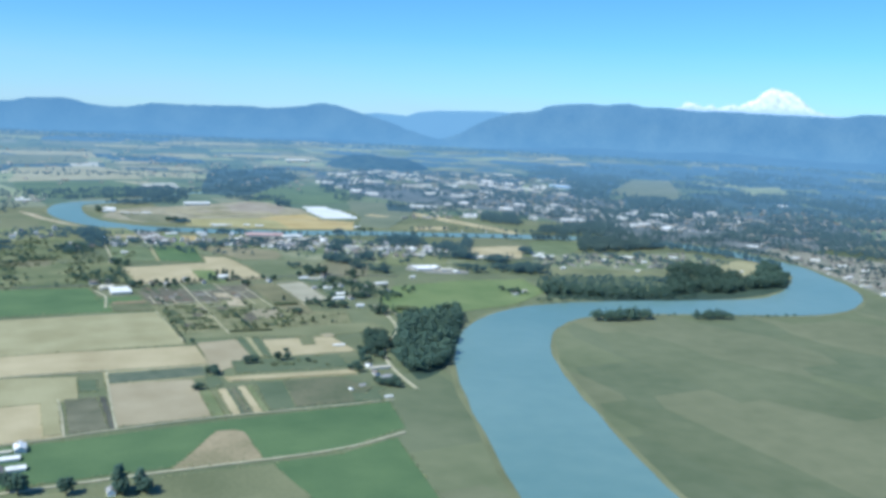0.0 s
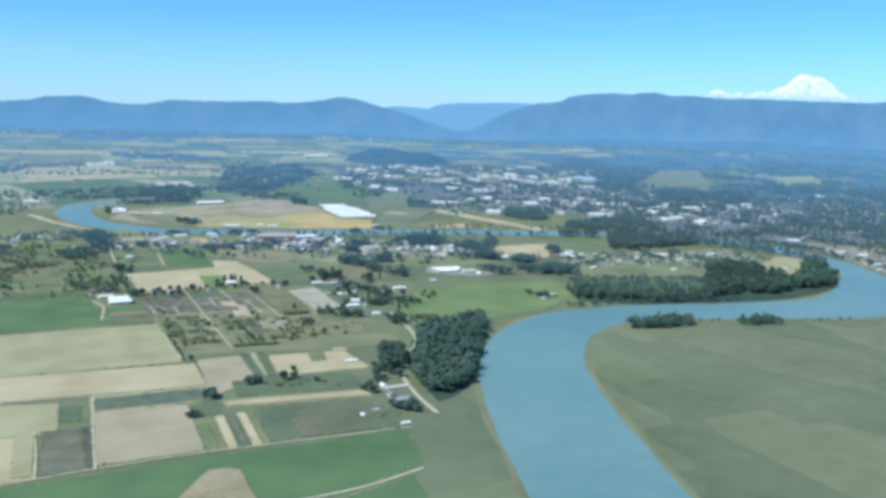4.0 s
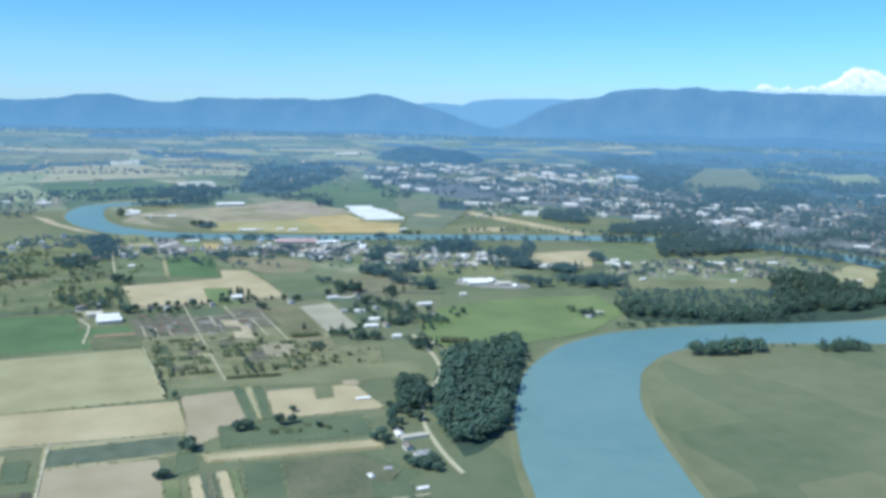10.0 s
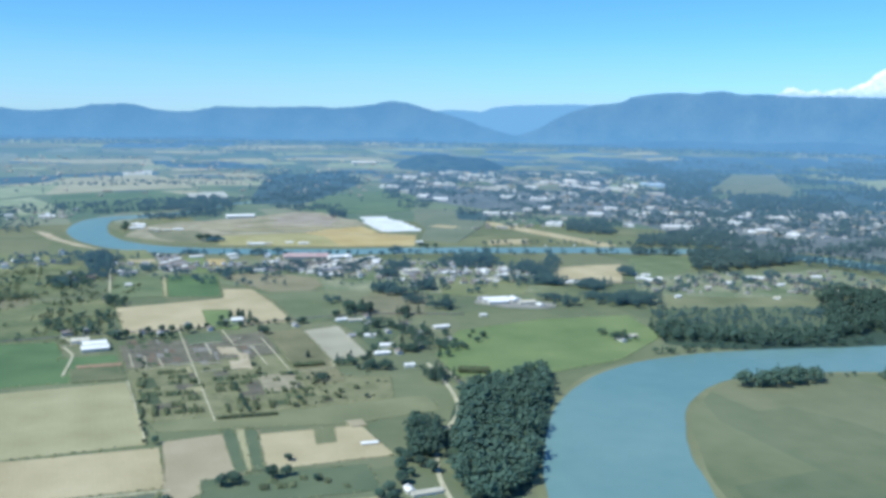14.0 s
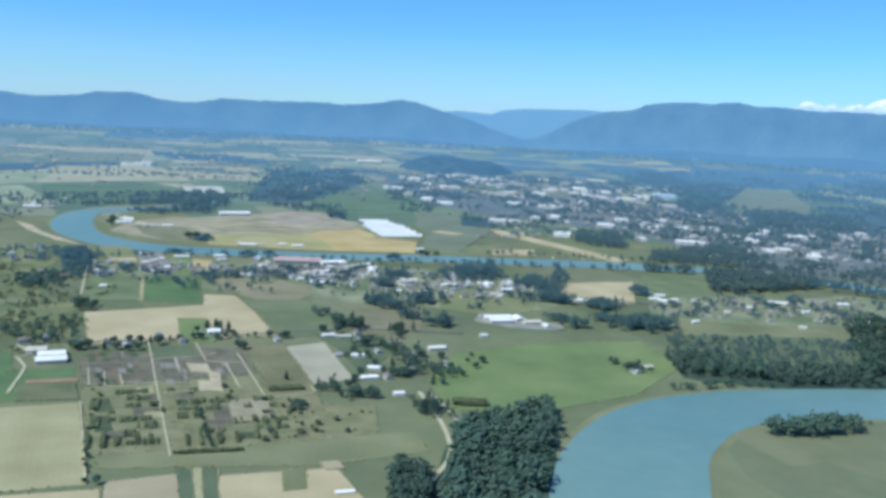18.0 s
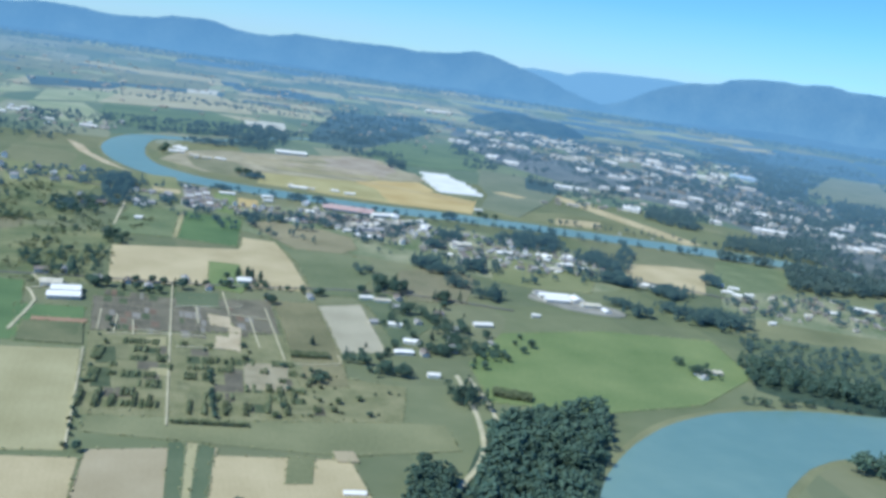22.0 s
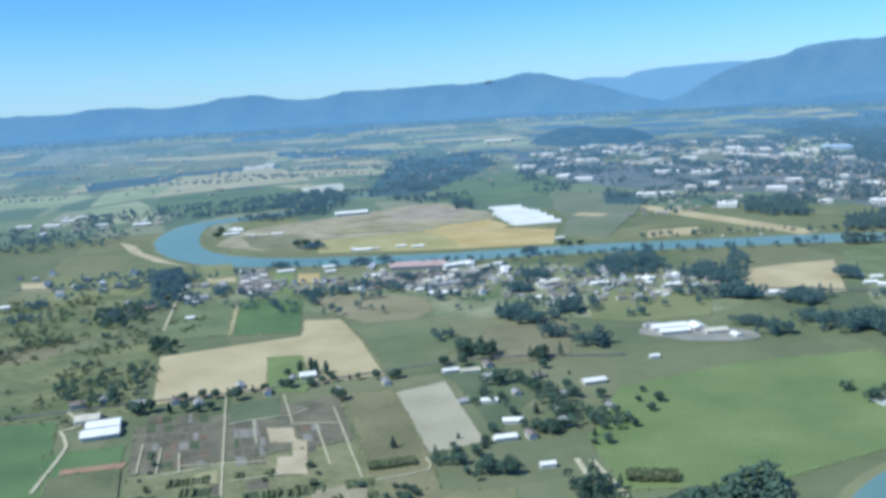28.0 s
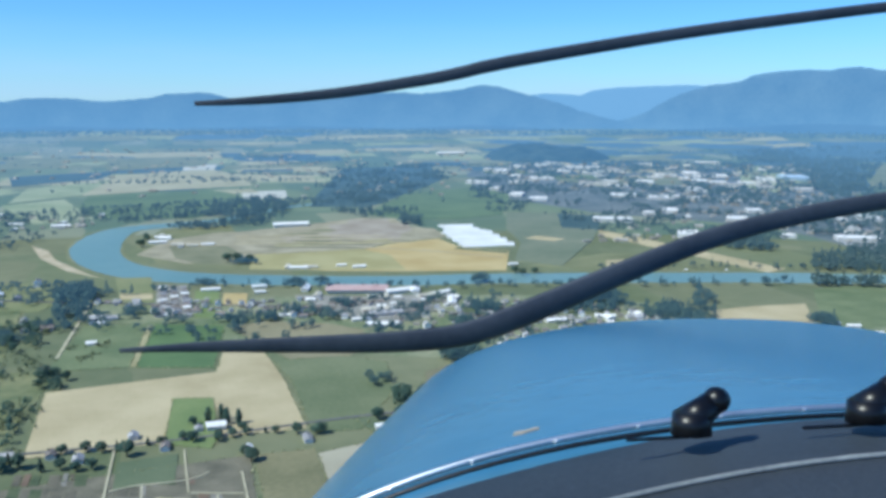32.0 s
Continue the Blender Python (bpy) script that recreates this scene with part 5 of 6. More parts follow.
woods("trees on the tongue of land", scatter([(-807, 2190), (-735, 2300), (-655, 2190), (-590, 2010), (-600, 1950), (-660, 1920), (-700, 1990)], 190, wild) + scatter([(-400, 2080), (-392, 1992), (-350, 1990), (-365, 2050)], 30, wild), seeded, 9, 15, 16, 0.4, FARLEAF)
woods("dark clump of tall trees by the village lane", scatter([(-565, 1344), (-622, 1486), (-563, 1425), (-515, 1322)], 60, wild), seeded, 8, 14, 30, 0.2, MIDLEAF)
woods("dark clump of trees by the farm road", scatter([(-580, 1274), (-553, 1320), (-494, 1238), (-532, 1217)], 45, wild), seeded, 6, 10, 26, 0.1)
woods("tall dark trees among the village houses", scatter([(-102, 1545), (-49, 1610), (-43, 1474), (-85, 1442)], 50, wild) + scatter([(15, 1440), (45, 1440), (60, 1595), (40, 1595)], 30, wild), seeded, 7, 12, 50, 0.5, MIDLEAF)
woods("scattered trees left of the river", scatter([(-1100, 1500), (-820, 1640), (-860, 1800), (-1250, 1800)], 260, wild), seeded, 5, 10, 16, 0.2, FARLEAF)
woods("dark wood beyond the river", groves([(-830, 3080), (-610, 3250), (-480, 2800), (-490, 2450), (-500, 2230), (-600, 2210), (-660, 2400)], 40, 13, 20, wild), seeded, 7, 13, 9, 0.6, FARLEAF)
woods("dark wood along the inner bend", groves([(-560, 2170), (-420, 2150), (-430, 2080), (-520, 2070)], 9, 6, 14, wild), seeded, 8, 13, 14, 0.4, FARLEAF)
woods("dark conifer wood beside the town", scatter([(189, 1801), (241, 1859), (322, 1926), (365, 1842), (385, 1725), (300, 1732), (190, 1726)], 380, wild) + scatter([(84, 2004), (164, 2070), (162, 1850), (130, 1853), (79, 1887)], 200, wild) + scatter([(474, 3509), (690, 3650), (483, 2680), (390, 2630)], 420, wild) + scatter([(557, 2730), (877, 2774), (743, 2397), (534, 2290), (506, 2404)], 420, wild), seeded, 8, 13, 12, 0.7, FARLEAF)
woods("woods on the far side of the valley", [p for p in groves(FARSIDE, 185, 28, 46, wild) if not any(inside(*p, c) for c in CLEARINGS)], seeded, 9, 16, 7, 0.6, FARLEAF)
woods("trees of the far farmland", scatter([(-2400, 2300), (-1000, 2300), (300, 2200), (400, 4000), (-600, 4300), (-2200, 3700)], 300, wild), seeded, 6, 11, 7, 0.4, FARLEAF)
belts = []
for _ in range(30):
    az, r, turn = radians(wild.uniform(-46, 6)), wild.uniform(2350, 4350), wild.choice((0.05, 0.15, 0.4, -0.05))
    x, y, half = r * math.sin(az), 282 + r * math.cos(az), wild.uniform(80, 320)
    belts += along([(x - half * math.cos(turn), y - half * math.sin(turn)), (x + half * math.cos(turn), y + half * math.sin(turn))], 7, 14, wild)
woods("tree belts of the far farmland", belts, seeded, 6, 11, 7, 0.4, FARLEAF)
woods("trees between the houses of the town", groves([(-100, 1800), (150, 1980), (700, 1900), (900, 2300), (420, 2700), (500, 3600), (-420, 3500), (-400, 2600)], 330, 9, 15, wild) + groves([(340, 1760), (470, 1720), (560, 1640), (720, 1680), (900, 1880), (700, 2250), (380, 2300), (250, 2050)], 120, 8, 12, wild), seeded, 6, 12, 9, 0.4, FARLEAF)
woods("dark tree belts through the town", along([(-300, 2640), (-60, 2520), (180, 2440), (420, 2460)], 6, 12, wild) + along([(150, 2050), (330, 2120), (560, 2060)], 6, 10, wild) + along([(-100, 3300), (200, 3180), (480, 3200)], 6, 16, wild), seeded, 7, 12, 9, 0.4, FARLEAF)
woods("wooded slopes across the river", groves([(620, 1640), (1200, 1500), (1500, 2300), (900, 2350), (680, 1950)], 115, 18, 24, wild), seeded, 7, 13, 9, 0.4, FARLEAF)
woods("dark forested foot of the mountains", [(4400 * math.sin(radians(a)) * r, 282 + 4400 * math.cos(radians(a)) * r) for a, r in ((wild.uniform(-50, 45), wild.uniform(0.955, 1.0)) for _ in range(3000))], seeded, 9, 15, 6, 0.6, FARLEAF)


def wooded_hill():
    """A low round hill with forest, beyond the town."""
    cx, cy = -290, 3640
    verts, faces, k = [], [], 40
    for i in range(k + 1):
        for j in range(k + 1):
            u, v = 2 * i / k - 1, 2 * j / k - 1
            d = math.hypot(u, v)
            z = 42 * max(0, 1 - d ** 3) ** 0.8 * (1 + 0.35 * noise.noise(Vector((u * 2.5, v * 2.5, 7))) + 0.15 * noise.noise(Vector((u * 8, v * 8, 3)))) - 0.5
            verts.append((cx + 215 * u, cy + 170 * v, z + land(cx + 215 * u, cy + 170 * v)))
            if i < k and j < k:
                a = i * (k + 1) + j
                faces.append((a, a + k + 1, a + k + 2, a + 1))
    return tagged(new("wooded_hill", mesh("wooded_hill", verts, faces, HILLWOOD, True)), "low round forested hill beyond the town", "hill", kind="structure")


wooded_hill()


# ---- buildings ----
def slab(name, x, y, z, w, h, t, mat):
    """An upright board on a wall that faces -y: centre x and z, back at y, with bevelled front edges."""
    b = t * 0.4
    rings = [(0.0, 0.0), (t - b, 0.0), (t, b)]
    verts = [(x + i * (w / 2 - inset), y - out, z + j * (h / 2 - inset)) for out, inset in rings for i, j in ((-1, -1), (1, -1), (1, 1), (-1, 1))]
    faces = [(4 * r + i, 4 * r + (i + 1) % 4, 4 * r + 4 + (i + 1) % 4, 4 * r + 4 + i) for r in range(2) for i in range(4)] + [(8, 9, 10, 11)]
    return mesh(name, verts, faces, mat)


def house_model(name, label, w, d, h, pitch, roof_mat, wall_mat, group, chimney=True):
    """A gabled building w by d, walls h high, ridge along x."""
    ob = thing(name, label, "house" if name == "house" else "building", group)
    x, y, r = w / 2, d / 2, h + d / 2 * pitch
    walls = [(-x, -y, 0), (x, -y, 0), (x, y, 0), (-x, y, 0), (-x, -y, h), (x, -y, h), (x, y, h), (-x, y, h), (-x, 0, r), (x, 0, r)]
    part("wall", mesh("wall", walls, [(0, 1, 5, 4), (2, 3, 7, 6), (1, 2, 6, 9, 5), (3, 0, 4, 8, 7)], wall_mat), ob)
    o, t = 0.06 * d + 0.12, 0.22
    e = h - o * pitch
    verts = []
    for side in (-1, 1):
        for dz in (0, t):
            verts += [(-x - o, side * (y + o), e + dz), (x + o, side * (y + o), e + dz), (x + o, 0, r + dz), (-x - o, 0, r + dz)]
    faces = []
    for b in (0, 8):
        faces += [(b, b + 3, b + 2, b + 1), (b + 4, b + 5, b + 6, b + 7), (b, b + 1, b + 5, b + 4), (b + 1, b + 2, b + 6, b + 5), (b + 3, b, b + 4, b + 7)]
    part("roof", mesh("roof", verts, faces, roof_mat), ob)
    if chimney:
        for u in (-0.30, 0.30):
            frame_mesh = slab("window", u * w, -y, 1.2, 0.62, 0.68, 0.05, WHITE)
            part("pane", slab("pane", u * w, -y - 0.05, 1.2, 0.48, 0.54, 0.015, PANE), part("window", frame_mesh, ob, "white-framed window"), "dark window pane")
        part("door", slab("door", 0, -y, 0.55, 0.5, 1.0, 0.05, DOOR), ob, "brown painted door")
        c, cx, cy, top = 0.3, x * 0.4, y * 0.35, r + 0.7
        part("chimney", mesh("chimney", [(cx + i * c, cy + j * c, z) for z in (h, top) for i, j in ((-1, -1), (1, -1), (1, 1), (-1, 1))],
                             [(4, 5, 6, 7), (0, 1, 5, 4), (1, 2, 6, 5), (2, 3, 7, 6), (3, 0, 4, 7)], BROWNROOF), ob)
    return ob


def flat_model(name, label, w, d, h, roof_mat, wall_mat, group):
    """A long low commercial building: walls with a parapet, a roof deck and two roof units."""
    ob = thing(name, label, "building", group)
    x, y, t = w / 2, d / 2, 0.3
    outer = [(i * x, j * y, z) for z in (0, h + 0.4) for i, j in ((-1, -1), (1, -1), (1, 1), (-1, 1))]
    inner = [(i * (x - t), j * (y - t), z) for z in (h + 0.4, h) for i, j in ((-1, -1), (1, -1), (1, 1), (-1, 1))]
    faces = []
    for i in range(4):
        k = (i + 1) % 4
        faces += [(i, k, 4 + k, 4 + i), (4 + i, 4 + k, 8 + k, 8 + i), (8 + i, 8 + k, 12 + k, 12 + i)]
    part("wall", mesh("wall", outer + inner, faces, wall_mat), ob)
    part("roof", mesh("roof", [(i * (x - t), j * (y - t), h + 0.005) for i, j in ((-1, -1), (1, -1), (1, 1), (-1, 1))], [(0, 1, 2, 3)], roof_mat), ob)
    for u in (-0.3, 0.35):
        part("roof_unit", mesh("roof_unit", [(u * w + i * 0.9, j * 0.7, h + z) for z in (0, 1.1) for i, j in ((-1, -1), (1, -1), (1, 1), (-1, 1))],
                               [(4, 5, 6, 7), (0, 1, 5, 4), (1, 2, 6, 5), (2, 3, 7, 6), (3, 0, 4, 7)], GREYROOF), ob)
    return ob


HOUSES = [house_model("house", "small pale house with a grey shingle roof", 6.5, 4.5, 2.2, 0.6, GREYROOF, WALL, "village houses"),
          house_model("house", "pale house with a brown shingle roof", 7.5, 4.5, 2.4, 0.55, BROWNROOF, WALL, "village houses"),
          house_model("house", "pale house with a light metal roof", 8, 5, 2.4, 0.5, WHITE, WALL, "village houses"),
          house_model("house", "white two-storey house with grey roof", 6, 5, 4.0, 0.7, GREYROOF, WHITE, "village houses")]
SHEDS = [house_model("farm_shed", "long white metal farm shed", 24, 8, 3, 0.35, WHITE, WALL, "farm sheds", False),
         house_model("farm_shed", "farm shed with a cream metal roof", 20, 8, 3, 0.4, CREAM, WALL, "farm sheds", False),
         house_model("farm_shed", "open farm shed with a grey roof", 16, 7, 3, 0.4, GREYROOF, WALL, "farm sheds", False)]
STORES = [flat_model("warehouse", "large town warehouse with a flat white roof", 42, 20, 4, WHITE, WALL, "town buildings"), flat_model("warehouse", "low commercial building with a flat white roof", 26, 14, 3.5, WHITE, WALL, "town buildings"),
          flat_model("warehouse", "commercial building with a flat grey roof", 30, 16, 4, GREYROOF, WALL, "town buildings"), flat_model("warehouse", "commercial building with a flat cream roof", 22, 12, 3.5, CREAM, WALL, "town buildings")]
USED = set()


def place(model, x, y, turn, size=1.0, label="", stretch=1.0):
    m = pose(x, y, land(x, y) - 0.1, 0, 0, turn)
    if model.name in USED:
        model = copy_thing(model, m)
    else:
        USED.add(model.name)
        model.matrix_basis = m
    model.scale = (size * stretch, size, size)
    return tagged(model, label)


# the white barns and their yard
place(SHEDS[0], -378, 1009, 30, 1.5, "long white barn with bright metal roof beside a gravel yard", 0.56).scale.z = 1.1
place(SHEDS[0], -371, 996, 30, 1.5, "white barn with metal roof beside a gravel yard", 0.62).scale.z = 1.0
place(SHEDS[1], -396, 1018, 28, 1.5, "cream-roofed barn beside a gravel yard", 0.5).scale.z = 1.0
place(HOUSES[1], -420, 1040, 28, 1.3, "farm house among trees by the road")
place(HOUSES[0], -408, 1052, 118, 1.2, "farm house among trees by the road")
place(HOUSES[2], -283, 1115, 28, 1.4, "farm house beside tall trees on the green square")
place(HOUSES[0], -292, 1110, 118, 1.0, "farm outbuilding beside tall trees")
# sheds of the large farm by the meadow
for x, y, model, size, k, turn in ((-30, 1262, 0, 1.2, 1.0, 22), (-26, 1250, 0, 1.1, 0.9, 22), (-8, 1262, 0, 1.3, 0.5, 112), (6, 1254, 1, 1.0, 0.9, 22), (21, 1245, 0, 0.8, 0.5, 118), (-44, 1268, 2, 0.9, 0.8, 22)):
    place(SHEDS[model], x, y, turn, size, "long pale farm shed at the edge of the meadow", k)
for x, y, wide in ((-142, 1080, 10), (-121, 1048, 12), (-121, 1022, 12), (-182, 1138, 11), (-133, 1333, 10), (-79, 1126, 15), (-149, 1433, 18), (-98, 1424, 18), (-52, 1447, 14), (-36, 1387, 20), (-26, 1420, 14),
                   (-40, 1183, 7), (154, 1432, 11), (164, 1456, 11), (-248, 1378, 26), (-263, 1435, 18), (-275, 1389, 11), (-92, 988, 8), (-346, 1390, 10)):
    place(SHEDS[0 if wide != 20 else 1], x, y, wild.choice((12, 28, 22)), wide / 17, "white building between dark trees", 0.75).scale.z = 0.8
# white roofs on the river point and on the outer bank of the bend
for x, y, wide in ((184, 1320, 8), (301, 1332, 9), (265, 1420, 13), (311, 1465, 26), (395, 1488, 14), (387, 1385, 8), (460, 1370, 6), (474, 1372, 6), (167, 1424, 16), (178, 1434, 10), (204, 1440, 9), (150, 1462, 8), (280, 1485, 9),
                   (330, 1420, 10), (232, 1385, 9), (632, 1560, 16), (643, 1445, 14), (624, 1397, 12), (640, 1366, 14), (657, 1346, 12), (634, 1293, 18), (684, 1484, 14), (704, 1444, 10), (630, 1227, 10), (612, 1143, 20), (660, 1540, 14), (600, 1690, 22)):
    place(SHEDS[0 if wide % 3 else 1], x, y, wild.choice((-8, 12, 28)), wide / 18, "white-roofed building among trees by the river bend", 0.75).scale.z = 0.8
# farmsteads
for x, y, model, s in ((-95, 813, 0, 0.45), (-150, 1130, 2, 0.8), (-168, 1140, 1, 0.7), (-222, 1110, 2, 0.7), (95, 1105, 2, 0.8), (104, 1118, 1, 0.8)):
    place(SHEDS[model], x, y, wild.choice((28, 118, 22)), s, "pale farm outbuilding among trees")
for x, y in scatter([(-150, 1010), (-70, 1030), (-60, 1120), (-170, 1160)], 9, wild, 16):
    place(wild.choice(HOUSES[:2]), x, y, wild.choice((28, 118)), wild.uniform(0.9, 1.25), "country house between garden trees")
for x, y in ((-254, 486), (-270, 500), (-259, 524)):
    place(wild.choice(HOUSES), x, y, wild.choice((28, 118)), 1.3, "country house between garden trees")
for x, y, model, s in ((-60, 745, 2, 0.9), (-42, 712, 0, 1.3), (-52, 724, 1, 1.0), (-68, 678, 2, 0.6), (-60, 690, 0, 0.7), (-180, 467, 3, 0.9), (-324, 1090, 0, 1.2), (-298, 1080, 1, 1.1), (-249, 1086, 2, 1.0),
                       (-336, 1053, 0, 1.2), (-355, 1056, 1, 1.1), (-378, 1048, 0, 1.2), (-455, 1189, 1, 1.5), (-466, 1267, 2, 1.0), (-510, 1341, 2, 1.3), (-50, 1440, 2, 1.4), (-23, 1455, 2, 1.6), (-545, 1290, 0, 1.4), (-530, 1300, 1, 1.4), (-566, 1318, 0, 1.4)):
    place(HOUSES[model], x, y, wild.choice((28, 118)), s, "country house between garden trees")
FARM_SHEDS = ((-247, 494, 0, 0.75, 0.6, "white farm shed beside the green crop"),
              (-258, 508, 0, 0.7, 0.7, "white farm shed beside the green crop"),
              (-266, 519, 1, 0.45, 0.8, "cream farm shed beside the green crop"),
              (-243, 478, 1, 0.4, 0.8, "cream farm shed beside the green crop"),
              (-37, 667, 0, 0.35, 0.8, "small white shed by the riverside farm"),
              (-50, 744, 1, 0.6, 1.5, "long pale-roofed shed by the riverside farm"),
              (-121, 1022, 0, 0.6, 1.0, "white shed among dark trees"),
              (-503, 1343, 2, 1.0, 1.5, "long dark-roofed shed beside a lane"),
              (-500, 1328, 0, 0.6, 0.9, "white farm shed beside a lane"),
              (-464, 1479, 0, 0.8, 1.0, "white shed before dark trees by the river"),
              (-420, 1504, 0, 0.8, 0.8, "white building by the river"),
              (-409, 1480, 0, 0.7, 0.7, "white building by the river"))
RIVER_SHEDS = ((-256, 1414, 2, 1.2, 1.6, "long grey-roofed shed on the concrete yard"),
               (-270, 1428, 1, 1.0, 1.3, "cream-roofed shed on the concrete yard"),
               (-674, 1747, 0, 1.0, 1.0, "white shed beside a dark tree on the tongue of land"),
               (-348, 1636, 0, 0.8, 0.8, "white building by the golden field"),
               (-372, 1640, 0, 0.7, 0.7, "white building by the golden field"),
               (-553, 1944, 0, 1.6, 1.4, "large white shed on the tongue of land"),
               (-169, 1691, 0, 0.7, 0.7, "white shed on the river's far bank"),
               (36, 1700, 3, 0.5, 0.8, "white boathouse on the river's far bank"),
               (83, 1709, 3, 0.5, 0.8, "white boathouse on the river's far bank"),
               (-211, 1502, 0, 0.9, 1.2, "pale shed set at an angle in the village"),
               (-224, 1514, 0, 0.9, 1.2, "pale shed set at an angle in the village"),
               (-640, 3700, 0, 2.2, 1.5, "large white hangar far across the valley"))
for x, y, model, s, k, words in FARM_SHEDS + RIVER_SHEDS:
    place(SHEDS[model] if model < 3 else HOUSES[2], x, y, -32 if x == -211 else 52 if x == -224 else 28, s, words, k)
# small homes in tidy rows
for i in range(3):
    for j in range(9):
        place(HOUSES[(i + j) % 2 if (i * 5 + j * 3) % 4 else 2], -456 + 11 * i - 7.8 * j, 1368 + 2 * i + 13.8 * j, 28 + wild.uniform(-4, 4), 0.9, "small pale prefabricated home in a tidy row")
# the riverside village
for x, y in scatter([(-560, 1400), (-430, 1440), (-250, 1490), (-90, 1500), (30, 1450), (30, 1400), (-100, 1330), (-250, 1385), (-380, 1385), (-470, 1360)], 165, wild, 9):
    place(wild.choice(HOUSES[:2] * 2 + HOUSES[2:]), x, y, wild.choice((10, 100, 28, 118)), wild.uniform(0.75, 1.15))
pink = house_model("packing_shed", "long packing shed with faded red roof by the river", 62, 24, 4, 0.25, PINKROOF, WALL, "", False)
pink.matrix_basis = pose(-312, 1510, -0.1, 0, 0, 12)
for x, y, s, k in ((-268, 1512, 1.2, 1.0), (-252, 1520, 1.1, 0.9), (-282, 1480, 1.0, 1.0), (-345, 1478, 0.8, 1.2), (-368, 1506, 0.9, 1.0), (-205, 1480, 1.0, 1.4), (-236, 1498, 0.9, 1.0), (-150, 1420, 1.0, 1.2), (60, 1385, 1.0, 1.5)):
    place(SHEDS[wild.choice((0, 0, 1))], x, y, wild.choice((12, 102, 40)), s, "pale industrial shed in the riverside village", k)
# houses on the tongue of land and beyond
for x, y in ((-690, 1790), (-682, 1782), (-640, 1740), (-628, 1726), (-616, 1736), (-430, 1615), (-416, 1612), (-404, 1620), (-700, 1805), (-600, 1750)):
    place(wild.choice(SHEDS[:2]), x, y, wild.choice((20, 110)), wild.uniform(0.7, 1.1), "white farm building on the tongue of land")
for x, y in scatter([(-900, 1450), (-640, 1480), (-620, 1330), (-760, 1260), (-900, 1330)], 24, wild, 15):
    place(wild.choice(HOUSES), x, y, wild.choice((28, 118)), wild.uniform(1.0, 1.5), "country house between garden trees")
for x, y in scatter([(-1150, 1720), (-860, 1800), (-880, 2000), (-1150, 1980)], 12, wild, 30):
    place(SHEDS[0], x, y, wild.choice((20, 110)), wild.uniform(0.7, 1.2), "white shed among trees beyond the river bend")


def greenhouse(x, y, length, turn):
    """A plastic tunnel: an arched skin with end walls."""
    k, w, h = 8, 8.8, 3.2
    arch = [(w / 2 * math.cos(math.pi * i / k), h * math.sin(math.pi * i / k) ** 0.8) for i in range(k + 1)]
    verts = [(s * length / 2, a, b) for s in (-1, 1) for a, b in arch]
    skin = [(i, i + 1, k + 2 + i, k + 1 + i) for i in range(k)]
    ob = thing("greenhouse", "long white film-covered greenhouse tunnel", "greenhouse", "greenhouse tunnels")
    part("film_skin", mesh("film_skin", verts, skin, GLASS), ob)
    for b in (0, k + 1):
        part("end_wall", mesh("end_wall", verts[b:b + k + 1], [tuple(range(k + 1))], GLASS), ob)
    ob.matrix_basis = pose(x, y, 0.1, 0, 0, turn)


for i in range(17):
    k = i / 16
    greenhouse(-298 + 80 * k, 2000 - 178 * k, 78 - 6 * (i % 3) - (22 if i < 5 else 0), 24)
# large roofs that stand out in the town: place and width
NORTH_ROOFS = ((-607, 3741, 43), (-378, 2722, 52), (-320, 2577, 36), (-339, 3234, 49), (-312, 3341, 42), (-235, 2866, 62), (-308, 2913, 26), (-265, 3395, 30), (-171, 3242, 58), (-196, 3088, 35), (-97, 3071, 27), (-46, 3119, 35), (-203, 2398, 36), (-253, 2468, 28),
               (-47, 2690, 47), (-35, 2503, 50), (18, 2819, 39), (76, 3032, 54), (120, 2925, 26), (148, 2865, 33), (188, 2834, 39), (40, 2474, 53), (75, 2502, 19), (105, 2478, 22), (207, 2735, 21))
SOUTH_ROOFS = ((9, 2219, 22), (47, 2258, 26), (151, 2165, 33), (58, 1975, 30), (294, 1981, 58), (311, 2196, 28), (393, 2118, 27), (418, 2078, 37), (383, 1931, 20), (536, 2192, 40), (599, 2273, 24), (648, 2273, 21), (708, 2330, 25), (484, 1906, 27), (896, 2582, 24), (1027, 2672, 25),
               (242, 2190, 33), (202, 1990, 20), (371, 2225, 31), (489, 2257, 20), (288, 2342, 21), (195, 2286, 26), (451, 1967, 28))
for x, y, wide in NORTH_ROOFS + SOUTH_ROOFS:
    hall = place(STORES[0 if wide > 25 else 1], x, y, wild.choice((0, 5, -4)), 1.0, "large town building with a bright white roof")
    hall.scale = (wide / (42 if wide > 25 else 26), wild.uniform(1.4, 2.4) if wide > 25 else 1.5, 1.4)
# the town across the river
for x, y in scatter([(-360, 2700), (-60, 2560), (380, 2700), (520, 3500), (150, 3500), (-440, 3350)], 44, wild, 34):
    place(wild.choice(STORES), x, y, wild.choice((0, 90, 5, 95)), wild.uniform(1.0, 2.0))
for x, y in scatter([(60, 2150), (240, 2080), (640, 2150), (760, 2450), (380, 2650), (60, 2480)], 20, wild, 24):
    place(wild.choice(STORES), x, y, wild.choice((0, 90, 28)), wild.uniform(0.6, 1.1))
for x, y in scatter([(283, 2139), (663, 2285), (900, 2200), (638, 1951), (387, 1700), (260, 1885)], 45, wild, 22):
    place(wild.choice(STORES), x, y, wild.choice((0, 90, 28)), wild.uniform(0.45, 0.9), "pale commercial building among the trees of the town")
